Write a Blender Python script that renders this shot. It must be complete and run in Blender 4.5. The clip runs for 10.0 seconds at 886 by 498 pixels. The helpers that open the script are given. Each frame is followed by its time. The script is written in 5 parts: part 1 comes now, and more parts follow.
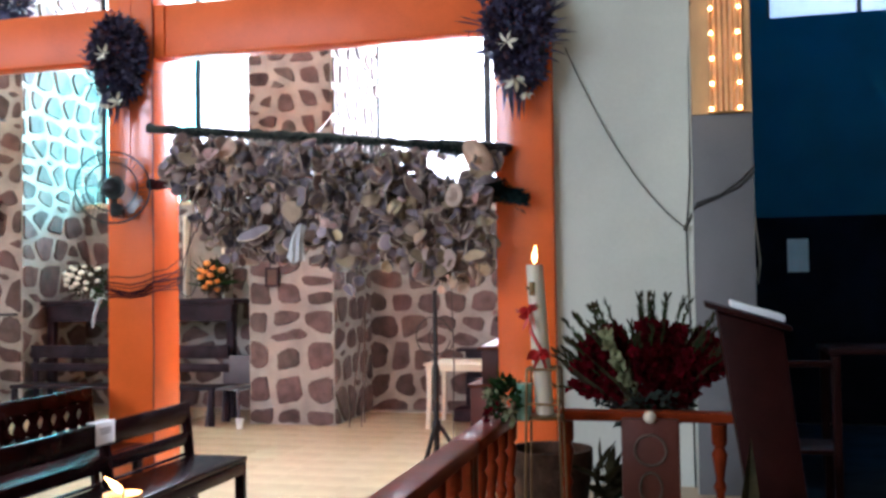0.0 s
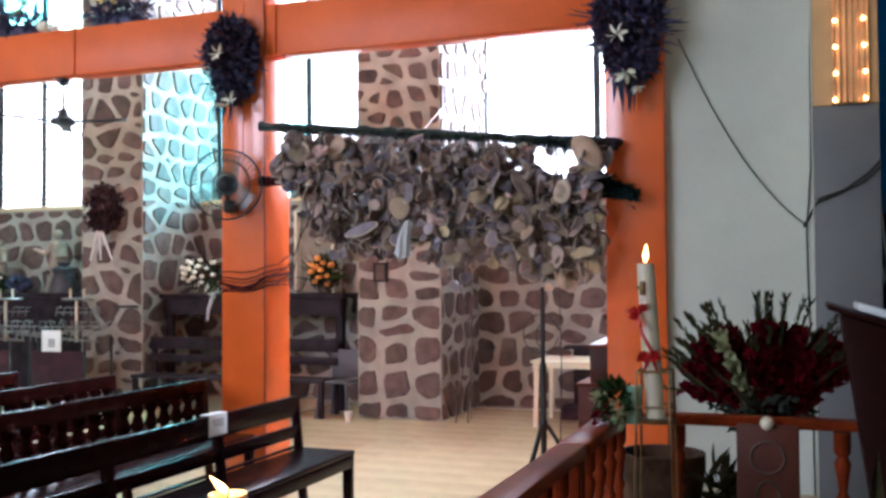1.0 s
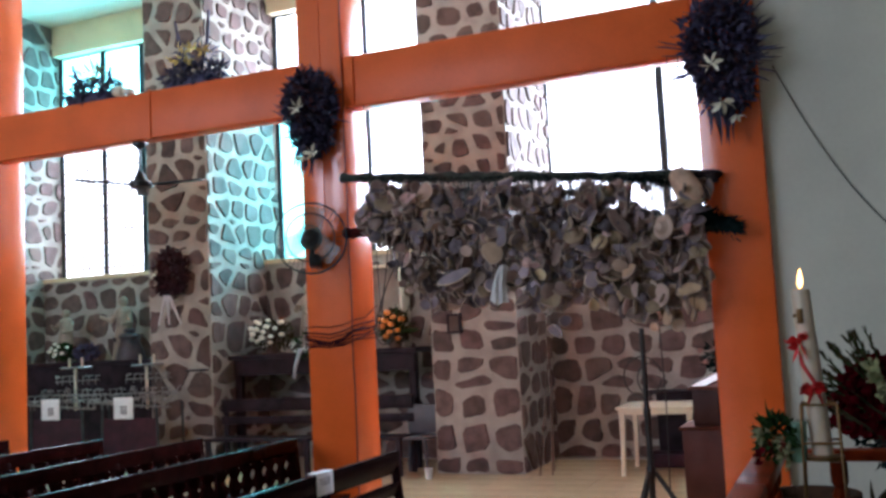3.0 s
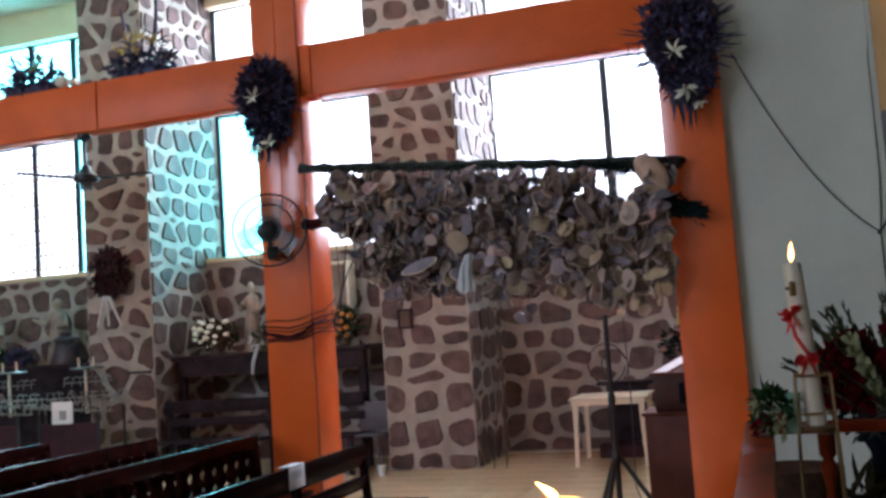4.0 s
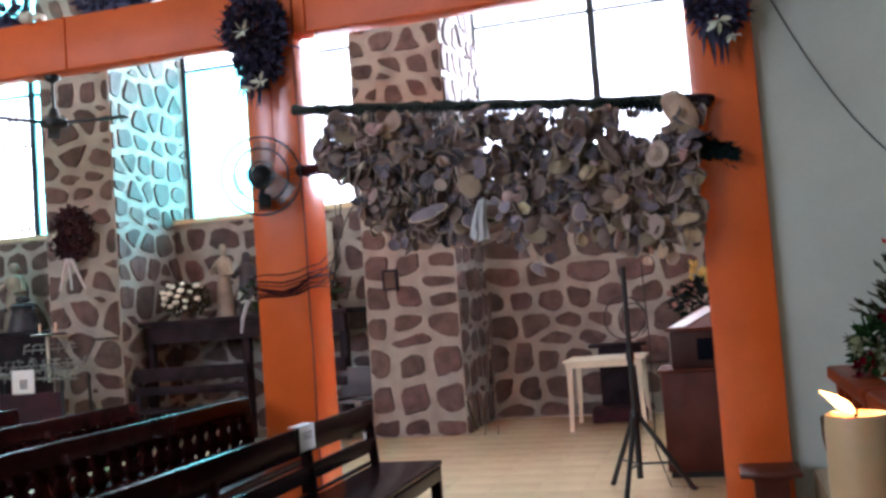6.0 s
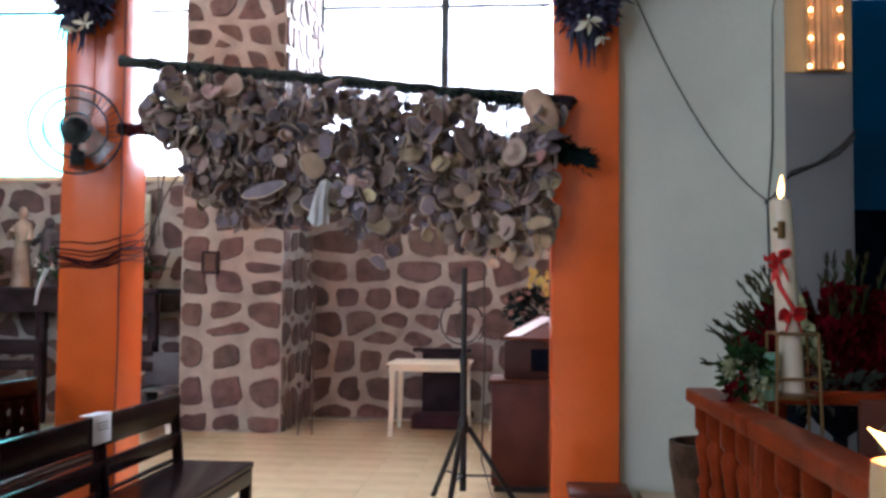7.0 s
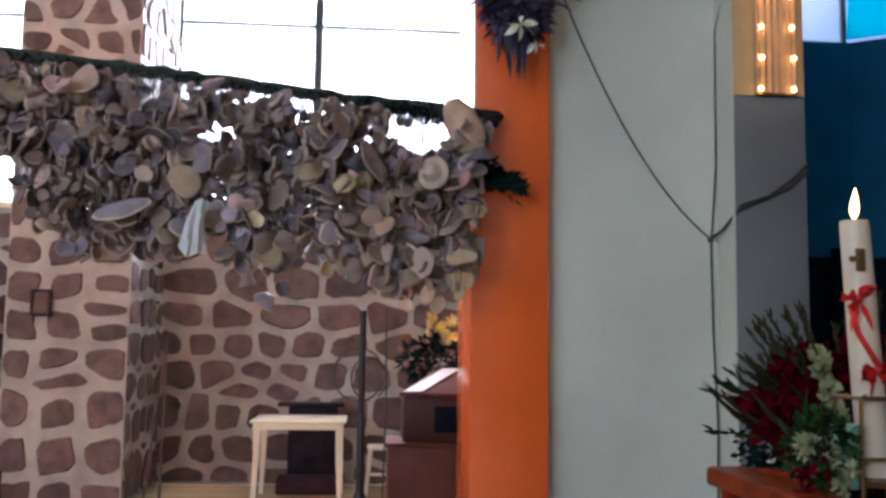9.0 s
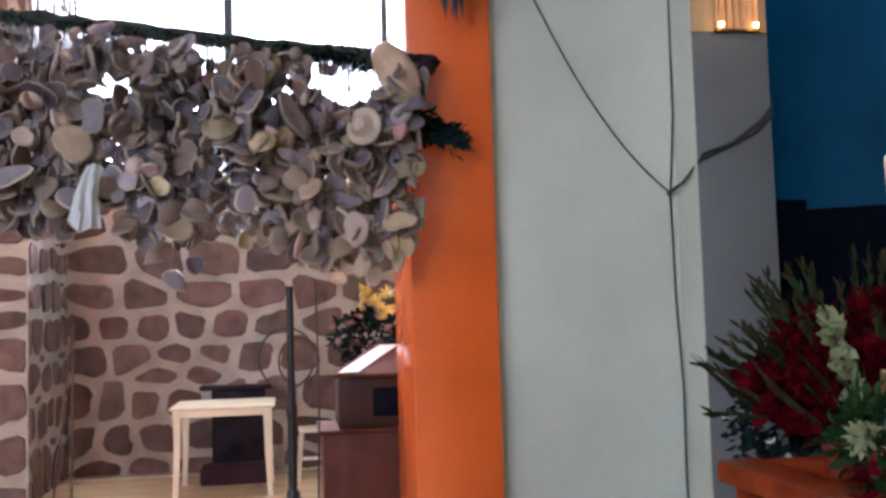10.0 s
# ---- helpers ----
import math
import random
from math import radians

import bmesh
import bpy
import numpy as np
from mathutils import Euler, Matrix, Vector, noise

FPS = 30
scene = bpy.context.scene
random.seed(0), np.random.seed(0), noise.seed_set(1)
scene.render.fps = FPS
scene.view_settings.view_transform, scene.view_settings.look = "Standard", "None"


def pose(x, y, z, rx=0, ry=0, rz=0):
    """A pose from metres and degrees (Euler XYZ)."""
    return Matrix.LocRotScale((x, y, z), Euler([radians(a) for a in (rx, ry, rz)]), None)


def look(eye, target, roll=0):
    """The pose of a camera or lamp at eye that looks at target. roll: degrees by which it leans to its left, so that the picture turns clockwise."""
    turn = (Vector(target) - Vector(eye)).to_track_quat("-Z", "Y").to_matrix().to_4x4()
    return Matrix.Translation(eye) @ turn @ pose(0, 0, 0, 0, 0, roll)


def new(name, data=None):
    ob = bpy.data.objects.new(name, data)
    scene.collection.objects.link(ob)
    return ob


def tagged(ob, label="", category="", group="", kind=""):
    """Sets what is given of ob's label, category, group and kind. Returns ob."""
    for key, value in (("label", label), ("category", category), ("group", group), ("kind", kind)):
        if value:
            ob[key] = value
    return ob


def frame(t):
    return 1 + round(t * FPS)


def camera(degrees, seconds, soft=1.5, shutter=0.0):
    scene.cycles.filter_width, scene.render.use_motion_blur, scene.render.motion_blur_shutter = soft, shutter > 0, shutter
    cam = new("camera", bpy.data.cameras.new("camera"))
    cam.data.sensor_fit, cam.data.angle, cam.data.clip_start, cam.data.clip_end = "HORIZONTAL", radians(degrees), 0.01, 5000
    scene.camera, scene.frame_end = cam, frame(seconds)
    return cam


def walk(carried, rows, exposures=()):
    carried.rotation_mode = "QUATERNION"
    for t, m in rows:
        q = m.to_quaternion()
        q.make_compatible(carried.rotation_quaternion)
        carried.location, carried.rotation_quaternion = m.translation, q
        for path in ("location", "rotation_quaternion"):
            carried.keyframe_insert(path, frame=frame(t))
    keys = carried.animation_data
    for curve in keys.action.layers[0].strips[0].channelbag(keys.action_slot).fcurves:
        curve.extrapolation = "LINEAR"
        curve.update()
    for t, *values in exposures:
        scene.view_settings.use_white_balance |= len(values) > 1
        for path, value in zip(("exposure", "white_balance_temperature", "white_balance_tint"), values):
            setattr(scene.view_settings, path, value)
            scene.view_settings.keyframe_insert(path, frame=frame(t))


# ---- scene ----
cam = camera(49.0, 10.0, soft=3.0)
PATH = [
    (0, (0.754, -1.406, 1.644), (0.268, 0.532, 1.712), -0.8),
    (0.5, (0.725, -1.352, 1.651), (0.153, 0.563, 1.714), 0.0),
    (1, (0.742, -1.347, 1.661), (0.044, 0.527, 1.72), -0.4),
    (1.5, (0.681, -1.331, 1.661), (-0.15, 0.484, 1.778), -1.0),
    (2, (0.536, -1.411, 1.633), (-0.272, 0.413, 1.78), -1.4),
    (2.2, (0.479, -1.42, 1.624), (-0.324, 0.406, 1.771), -1.9),
    (3.3, (0.208, -1.307, 1.591), (-0.542, 0.535, 1.798), -2.8),
    (3.5, (0.158, -1.307, 1.563), (-0.562, 0.546, 1.785), -1.6),
    (4, (-0.015, -1.356, 1.526), (-0.633, 0.538, 1.7), -4.0),
    (4.5, (-0.168, -1.258, 1.496), (-0.785, 0.637, 1.665), -2.0),
    (5, (-0.305, -1.131, 1.463), (-1.005, 0.734, 1.65), -3.1),
    (5.2, (-0.355, -1.106, 1.451), (-1.059, 0.757, 1.634), -3.2),
    (6.3, (-0.642, -0.863, 1.369), (-1.052, 1.092, 1.462), -3.5),
    (6.5, (-0.672, -0.747, 1.358), (-1.008, 1.223, 1.446), -2.2),
    (7, (-0.782, -0.547, 1.361), (-0.945, 1.443, 1.467), 0.5),
    (7.5, (-0.966, -0.33, 1.375), (-0.999, 1.664, 1.532), -0.9),
    (8, (-1.044, -0.058, 1.371), (-1.034, 1.934, 1.552), -1.7),
    (8.5, (-1.071, 0.239, 1.387), (-1.058, 2.228, 1.593), -0.4),
    (9, (-1.175, 0.439, 1.365), (-1.013, 2.421, 1.572), 0.8),
    (9.5, (-1.243, 0.661, 1.387), (-0.877, 2.619, 1.573), -0.4),
    (10, (-1.186, 1.013, 1.404), (-0.866, 2.983, 1.543), -1.7),
]
EXPOSURE = [(0, 0.95), (0.8, 0.85), (1.3, 0.5), (2.0, 0.15), (3.5, -0.1), (4.5, -0.25), (5.2, -0.15), (6.3, 0.3), (8.0, 0.4), (9.0, 0.5), (10.0, 0.88)]
walk(cam, [(t, look(eye, target, roll)) for t, eye, target, roll in PATH], [(t, e + 0.05, 5580, 23) for t, e in EXPOSURE])

# ---- world and lights ----
world = bpy.data.worlds.new("sky")
scene.world = world
world.use_nodes = True
wn = world.node_tree.nodes
sky = wn.new("ShaderNodeTexSky")
sky.sky_type, sky.sun_disc = "NISHITA", False
sky.sun_elevation, sky.sun_rotation = radians(50), radians(200)
wn["Background"].inputs["Strength"].default_value = 0.12
world.node_tree.links.new(sky.outputs[0], wn["Background"].inputs["Color"])


def area_lamp(name, m, w, h, watts, color):
    lamp = bpy.data.lights.new(name, "AREA")
    lamp.shape, lamp.size, lamp.size_y, lamp.energy, lamp.color = "RECTANGLE", w, h, watts, color
    ob = new(name, lamp)
    ob.matrix_world = m
    return ob


DAY = (0.97, 0.98, 1.0)
COOL = (0.93, 0.97, 1.0)
# daylight in the openings of the aisle's three bays
for x, w in ((-10.0, 3.0), (-5.85, 3.1), (-1.7, 3.1)):
    area_lamp("window_daylight", pose(x, 11.55, 4.65, -90, 0, 0), w, 3.7, 1080, DAY)
# fill lamps behind two assumed openings, unseen on the nave's opposite side
for x in (-13.0, -8.0):
    area_lamp("window_daylight", pose(x, -9.3, 4.6, 90, 0, 0), 2.6, 3.5, 300, COOL)
# daylight in the high opening of the sanctuary
area_lamp("window_daylight", pose(2.45, 9.5, 5.2, -90, 0, 0), 1.6, 1.6, 16, COOL)

# lamps added above and behind the sanctuary's translucent roof sheets to make them glow
area_lamp("roof_daylight", pose(5.2, 7.6, 7.2, 0, 0, 0), 4.0, 3.0, 70, COOL)
area_lamp("roof_daylight", pose(6.3, 8.4, 5.9, -60, 0, -35), 4.4, 1.8, 290, COOL)

# ---- materials ----


def mat(name, color, rough=0.6, metal=0.0, var=0.18, scale=5.0, bump=0.15, fine=70.0, spec=0.5, rand=0.0, second=None,
        coat=0.0, trans=0.0, sub=0.0):
    m = bpy.data.materials.new(name)
    m.use_nodes = True
    nt = m.node_tree
    n, link = nt.nodes, nt.links.new
    p = n["Principled BSDF"]
    p.inputs["Roughness"].default_value, p.inputs["Metallic"].default_value = rough, metal
    p.inputs["Specular IOR Level"].default_value = spec
    p.inputs["Coat Weight"].default_value = coat
    p.inputs["Transmission Weight"].default_value = trans
    if sub:
        p.inputs["Subsurface Weight"].default_value = sub
        p.inputs["Subsurface Radius"].default_value = (0.05, 0.03, 0.015)
    tc = n.new("ShaderNodeTexCoord")
    big, small = n.new("ShaderNodeTexNoise"), n.new("ShaderNodeTexNoise")
    big.inputs["Scale"].default_value, big.inputs["Detail"].default_value = scale, 5
    small.inputs["Scale"].default_value, small.inputs["Detail"].default_value = fine, 4
    for t in (big, small):
        link(tc.outputs["Object"], t.inputs["Vector"])
    mix = n.new("ShaderNodeMix")
    mix.data_type = "RGBA"
    dark = second or tuple(c * (1 - 2 * var) for c in color)
    lite = tuple(min(1, c * (1 + var)) for c in color)
    mix.inputs["A"].default_value, mix.inputs["B"].default_value = (*dark, 1), (*lite, 1)
    ramp = n.new("ShaderNodeMapRange")
    ramp.inputs["From Min"].default_value, ramp.inputs["From Max"].default_value = 0.3, 0.62
    add = n.new("ShaderNodeMath")
    add.operation = "MULTIPLY_ADD"
    add.inputs[1].default_value, add.inputs[2].default_value = 0.25, -0.12
    link(small.outputs["Fac"], add.inputs[0])
    tot = n.new("ShaderNodeMath")
    tot.operation = "ADD"
    link(big.outputs["Fac"], tot.inputs[0])
    link(add.outputs[0], tot.inputs[1])
    link(tot.outputs[0], ramp.inputs["Value"])
    link(ramp.outputs[0], mix.inputs["Factor"])
    out = mix.outputs["Result"]
    if rand:
        info, hsv = n.new("ShaderNodeObjectInfo"), n.new("ShaderNodeHueSaturation")
        mr = n.new("ShaderNodeMapRange")
        mr.inputs["To Min"].default_value, mr.inputs["To Max"].default_value = 1 - rand, 1 + rand
        link(info.outputs["Random"], mr.inputs["Value"])
        link(mr.outputs[0], hsv.inputs["Value"])
        mh = n.new("ShaderNodeMapRange")
        mh.inputs["To Min"].default_value, mh.inputs["To Max"].default_value = 0.5 - rand * 0.05, 0.5 + rand * 0.07
        wh = n.new("ShaderNodeTexWhiteNoise")
        wh.noise_dimensions = "1D"
        link(info.outputs["Random"], wh.inputs["W"])
        link(wh.outputs["Value"], mh.inputs["Value"])
        link(mh.outputs[0], hsv.inputs["Hue"])
        link(out, hsv.inputs["Color"])
        out = hsv.outputs["Color"]
    link(out, p.inputs["Base Color"])
    if bump:
        b = n.new("ShaderNodeBump")
        b.inputs["Strength"].default_value, b.inputs["Distance"].default_value = bump, 0.01
        link(small.outputs["Fac"], b.inputs["Height"])
        link(b.outputs[0], p.inputs["Normal"])
    return m


def glow(name, color, strength):
    m = bpy.data.materials.new(name)
    m.use_nodes = True
    p = m.node_tree.nodes["Principled BSDF"]
    p.inputs["Base Color"].default_value = (*color, 1)
    p.inputs["Emission Color"].default_value = (*color, 1)
    p.inputs["Emission Strength"].default_value = strength
    return m


def pane_mat(name, color, haze=0.15):
    """Window glass: tinted, see-through, slightly frosted, with gloss."""
    m = bpy.data.materials.new(name)
    m.use_nodes = True
    n, link = m.node_tree.nodes, m.node_tree.links.new
    n.remove(n["Principled BSDF"])
    tr, tl, gl = n.new("ShaderNodeBsdfTransparent"), n.new("ShaderNodeBsdfTranslucent"), n.new("ShaderNodeBsdfGlossy")
    tr.inputs["Color"].default_value = tl.inputs["Color"].default_value = (*color, 1)
    gl.inputs["Roughness"].default_value = 0.08
    a, b, fr = n.new("ShaderNodeMixShader"), n.new("ShaderNodeMixShader"), n.new("ShaderNodeFresnel")
    fr.inputs["IOR"].default_value = 1.3
    tex, mr = n.new("ShaderNodeTexNoise"), n.new("ShaderNodeMapRange")
    tex.inputs["Scale"].default_value = 3
    mr.inputs["To Min"].default_value, mr.inputs["To Max"].default_value = haze * 0.4, haze * 1.6
    link(tex.outputs["Fac"], mr.inputs["Value"])
    link(mr.outputs[0], a.inputs["Fac"])
    link(tr.outputs[0], a.inputs[1])
    link(tl.outputs[0], a.inputs[2])
    link(fr.outputs[0], b.inputs["Fac"])
    link(a.outputs[0], b.inputs[1])
    link(gl.outputs[0], b.inputs[2])
    link(b.outputs[0], n["Material Output"].inputs["Surface"])
    return m


ORANGE = mat("orange_paint", (0.82, 0.14, 0.022), rough=0.40, spec=0.35, var=0.05, scale=2.5, bump=0.12, fine=40)
ORANGE_GLOSS = mat("orange_gloss_paint", (0.82, 0.14, 0.022), rough=0.2, spec=0.6, var=0.05, scale=2.5, bump=0.1, fine=40)
WHITE_WALL = mat("pale_grey_plaster", (0.60, 0.615, 0.55), rough=0.75, var=0.05, scale=1.3, bump=0.2, fine=30)
GREY_WALL = mat("grey_paint", (0.16, 0.16, 0.168), rough=0.6, var=0.06, scale=2, bump=0.15, fine=40)
OCHRE = mat("ochre_paint", (0.58, 0.36, 0.17), rough=0.7, var=0.06, scale=2)
CREAM = mat("cream_paint", (0.72, 0.62, 0.40), rough=0.7, var=0.06, scale=2)
BLUE = mat("blue_paint", (0.008, 0.10, 0.19), spec=0.15, rough=0.6, var=0.1, scale=1.5)
NAVY = mat("dark_navy_matt", (0.006, 0.008, 0.016), spec=0.1, rough=0.95, var=0.2, scale=3)
MORTAR = mat("lime_mortar", (0.375, 0.352, 0.315), rough=0.9, var=0.12, scale=4, bump=0.5, fine=45)
STONE = mat("brown_stone", (0.110, 0.071, 0.063), rough=0.75, var=0.22, scale=7, bump=0.6, fine=50, rand=0.3)
FLOOR = mat("tile_grout", (0.56, 0.43, 0.27), rough=0.3, var=0.1, scale=3)
TILE = mat("cream_floor_tile", (0.62, 0.47, 0.29), rough=0.12, var=0.06, scale=2, bump=0.015, fine=22, rand=0.035)
CEIL = mat("pale_ceiling_paint", (0.74, 0.74, 0.62), rough=0.8, var=0.04, scale=1.5)
PEW = mat("dark_varnished_wood", (0.008, 0.0016, 0.002), rough=0.2, var=0.25, scale=6, bump=0.06, fine=90, spec=0.03)
PEW_RED = mat("red_brown_varnished_wood", (0.018, 0.0032, 0.0028), rough=0.24, var=0.25, scale=6, bump=0.06, fine=90, spec=0.03)
RAIL = mat("reddish_varnished_wood", (0.19, 0.028, 0.007), rough=0.28, spec=0.03, var=0.22, scale=7, bump=0.1, fine=80)
LECTERN = mat("dark_mahogany_varnish", (0.018, 0.0035, 0.003), spec=0.07, rough=0.5, var=0.2, scale=5)
DULLWOOD = mat("dull_brown_board", (0.10, 0.035, 0.022), rough=0.85, spec=0.1, var=0.12, scale=4)
PETAL_CREAM = mat("greenish_cream_petal", (0.27, 0.29, 0.15), rough=0.6, var=0.1)
BOXWOOD = mat("red_brown_board", (0.10, 0.026, 0.016), rough=0.5, spec=0.25, var=0.12, scale=4)
PODIUM_DARK = mat("dark_red_brown_board", (0.050, 0.018, 0.013), rough=0.45, spec=0.2, var=0.15, scale=4)
DARK_FLOOR = mat("dark_blue_floor", (0.012, 0.020, 0.030), rough=0.95, spec=0.05, var=0.2, scale=4, bump=0.4, fine=200)
BARREL = mat("brown_bark_wood", (0.065, 0.034, 0.020), rough=0.85, spec=0.15, var=0.3, scale=9, bump=0.8, fine=50)
DARKWOOD = mat("old_dark_wood", (0.026, 0.018, 0.023), spec=0.1, rough=0.5, var=0.25, scale=5)
PANE_CLEAR = pane_mat("frosted_window_glass", (0.96, 0.98, 0.96))
PANE_CYAN = pane_mat("turquoise_window_glass", (0.50, 0.97, 0.95), 0.3)
ROOF_SHEET = pane_mat("turquoise_roof_sheet", (0.06, 0.74, 0.86), 1.0)
SMOKE = pane_mat("smoky_clear_plastic", (0.78, 0.88, 0.90), 0.1)
IRON = mat("dark_painted_iron", (0.03, 0.045, 0.05), rough=0.5, metal=0.3, var=0.2)
BLACK = mat("black_metal", (0.012, 0.012, 0.013), rough=0.4, var=0.2)
STEEL = mat("grey_steel_wire", (0.30, 0.28, 0.28), rough=0.35, metal=0.9, var=0.15)
BRASS = mat("brass_wire", (0.20, 0.12, 0.05), rough=0.4, metal=0.8, var=0.15)
CABLE = mat("dark_cable_rubber", (0.035, 0.033, 0.03), rough=0.6, var=0.15)
WIRE_RED = mat("red_brown_cable", (0.055, 0.010, 0.010), rough=0.8, spec=0.08, var=0.15)
PLASTIC = mat("cream_plastic", (0.74, 0.68, 0.54), rough=0.4, var=0.04, scale=3, bump=0.03)
RUST = mat("rust_red_line", (0.22, 0.03, 0.01), rough=0.6, var=0.15)
PAPER = mat("white_paper", (0.78, 0.80, 0.82), rough=0.8, var=0.04)
PRINT = mat("dark_print", (0.04, 0.04, 0.05), rough=0.8, var=0.1)
WAX = mat("ivory_wax", (0.64, 0.55, 0.43), rough=0.4, var=0.04, bump=0.05, sub=0.3)
# wax of the pillar candle, the flame's amber glow put into its colour
WAX_LIT = mat("flame_lit_wax", (0.60, 0.40, 0.22), rough=0.4, var=0.05, bump=0.05, sub=0.8)
FLAME = glow("candle_flame", (1.0, 0.56, 0.17), 5.5)
BULB = glow("warm_bulb", (1.0, 0.62, 0.22), 9.0)
RED_CLOTH = mat("red_satin", (0.60, 0.015, 0.015), rough=0.4, var=0.15)
CLAY = mat("dark_clay", (0.09, 0.055, 0.04), rough=0.7, var=0.2)
# dark leaf, its colour lifted towards blue for the haze by the windows
LEAF_DARK = mat("dark_hazed_leaf", (0.042, 0.041, 0.095), rough=0.6, var=0.35, scale=9, rand=0.2)
LEAF_MOSS = mat("dark_green_moss", (0.010, 0.021, 0.021), rough=0.85, spec=0.04, var=0.35, scale=9)
LEAF = mat("green_leaf", (0.018, 0.052, 0.013), rough=0.6, spec=0.1, var=0.3, scale=9)
LEAF_DULL = mat("dull_olive_leaf", (0.042, 0.036, 0.017), rough=0.75, spec=0.06, var=0.3, scale=9)
MAROON = mat("dark_maroon_petal", (0.040, 0.009, 0.016), rough=0.7, var=0.3, scale=9)
PETAL_RED = mat("dark_red_petal", (0.075, 0.001, 0.005), rough=0.85, spec=0.05, var=0.3, scale=12)
PETAL_DUSK = mat("dusky_pink_petal", (0.30, 0.17, 0.15), rough=0.7, var=0.2)
PETAL_WHITE = mat("white_petal", (0.80, 0.78, 0.66), rough=0.6, var=0.08)
PETAL_YELLOW = mat("yellow_petal", (0.76, 0.58, 0.16), rough=0.6, var=0.15)
PETAL_ORANGE = mat("orange_petal", (0.70, 0.25, 0.04), rough=0.6, var=0.2)
CURTAIN = mat("sheer_orange_curtain", (0.75, 0.42, 0.20), rough=0.8, var=0.12, scale=6, sub=0.2)
# slice tones are lightened to hold the haze over the hanging pieces
DISC = mat("pinkish_brown_wood_slice", (0.45, 0.305, 0.275), rough=0.6, var=0.14, scale=6, bump=0.25, fine=60, rand=0.45)
DISC_GREY = mat("violet_grey_wood_slice", (0.37, 0.30, 0.355), rough=0.6, var=0.14, scale=6, bump=0.25, fine=60, rand=0.4)
DISC_OCHRE = mat("ochre_wood_slice", (0.46, 0.325, 0.215), rough=0.6, var=0.16, scale=6, bump=0.25, fine=60, rand=0.35)
DISC_RED = mat("red_brown_wood_slice", (0.33, 0.19, 0.16), rough=0.6, var=0.16, scale=6, bump=0.25, fine=60, rand=0.4)
DISC_DARK = mat("dark_slate_wood_slice", (0.20, 0.165, 0.195), rough=0.65, var=0.2, scale=6, bump=0.25, fine=60, rand=0.4)
# paler tone for the discs' rims and the tie rope
DISC_RIM = mat("pale_rim", (0.44, 0.335, 0.28), rough=0.6, var=0.14, scale=12, rand=0.3)
BARK = mat("dark_bark", (0.035, 0.045, 0.035), rough=0.9, var=0.3, scale=10, bump=0.8, fine=60)
WHITE_CLOTH = mat("white_cloth", (0.60, 0.60, 0.62), rough=0.85, var=0.08, bump=0.4, fine=25)
STATUE = mat("painted_plaster", (0.30, 0.245, 0.19), rough=0.5, var=0.2)
STATUE_DARK = mat("dark_painted_plaster", (0.06, 0.05, 0.06), rough=0.5, var=0.2)
GREY_PLASTIC = mat("grey_plastic", (0.085, 0.085, 0.10), rough=0.5, var=0.1)
POT_RED = mat("dull_red_clay", (0.25, 0.03, 0.02), rough=0.5, var=0.15)
MINT = mat("mint_ceramic", (0.22, 0.42, 0.33), rough=0.3, var=0.08)
GREY_BLOOM = mat("grey_cloth", (0.30, 0.26, 0.22), rough=0.9, var=0.1)
PURPLE = mat("dark_purple_cloth", (0.035, 0.006, 0.014), rough=0.8, var=0.3, scale=7)

# ---- mesh helpers ----


def box(bm, x0, x1, y0, y1, z0, z1, bevel=0.0, m=None):
    r = bmesh.ops.create_cube(bm, size=1.0)
    vs = r["verts"]
    bmesh.ops.scale(bm, vec=(x1 - x0, y1 - y0, z1 - z0), verts=vs)
    bmesh.ops.translate(bm, vec=((x0 + x1) / 2, (y0 + y1) / 2, (z0 + z1) / 2), verts=vs)
    if bevel:
        es = list({e for v in vs for e in v.link_edges})
        g = bmesh.ops.bevel(bm, geom=es, offset=bevel, segments=2, profile=0.5, affect="EDGES", clamp_overlap=True)
        vs = list({v for f in g["faces"] for v in f.verts} | {v for v in vs if v.is_valid})
    if m is not None:
        bmesh.ops.transform(bm, matrix=m, verts=vs)
    return vs


def tube(bm, pts, r, n=8, ends=True):
    """A round bar along points; r is a number or one radius a point."""
    pts = [Vector(p) for p in pts]
    rs = r if isinstance(r, (list, tuple)) else [r] * len(pts)
    rings, side = [], None
    for i, p in enumerate(pts):
        d = (pts[min(i + 1, len(pts) - 1)] - pts[max(i - 1, 0)]).normalized()
        if side is None:
            side = d.orthogonal().normalized()
        side = (side - d * side.dot(d)).normalized()
        up = d.cross(side)
        rings.append([bm.verts.new(p + rs[i] * (math.cos(a) * side + math.sin(a) * up))
                      for a in (2 * math.pi * k / n for k in range(n))])
    for a, b in zip(rings, rings[1:]):
        for k in range(n):
            bm.faces.new((a[k], a[(k + 1) % n], b[(k + 1) % n], b[k]))
    if ends:
        bm.faces.new(rings[0][::-1])
        bm.faces.new(rings[-1])


def lathe(bm, profile, n=20, at=(0, 0, 0), wobble=0.0):
    at, rings = Vector(at), []
    for r, z in profile:
        rings.append([bm.verts.new(at + Vector((r * math.cos(a) * (1 + wobble * math.sin(3 * a + z * 9)), r * math.sin(a), z)))
                      for a in (2 * math.pi * k / n for k in range(n))])
    for a, b in zip(rings, rings[1:]):
        for k in range(n):
            bm.faces.new((a[k], a[(k + 1) % n], b[(k + 1) % n], b[k]))
    bm.faces.new(rings[0][::-1])
    bm.faces.new(rings[-1])


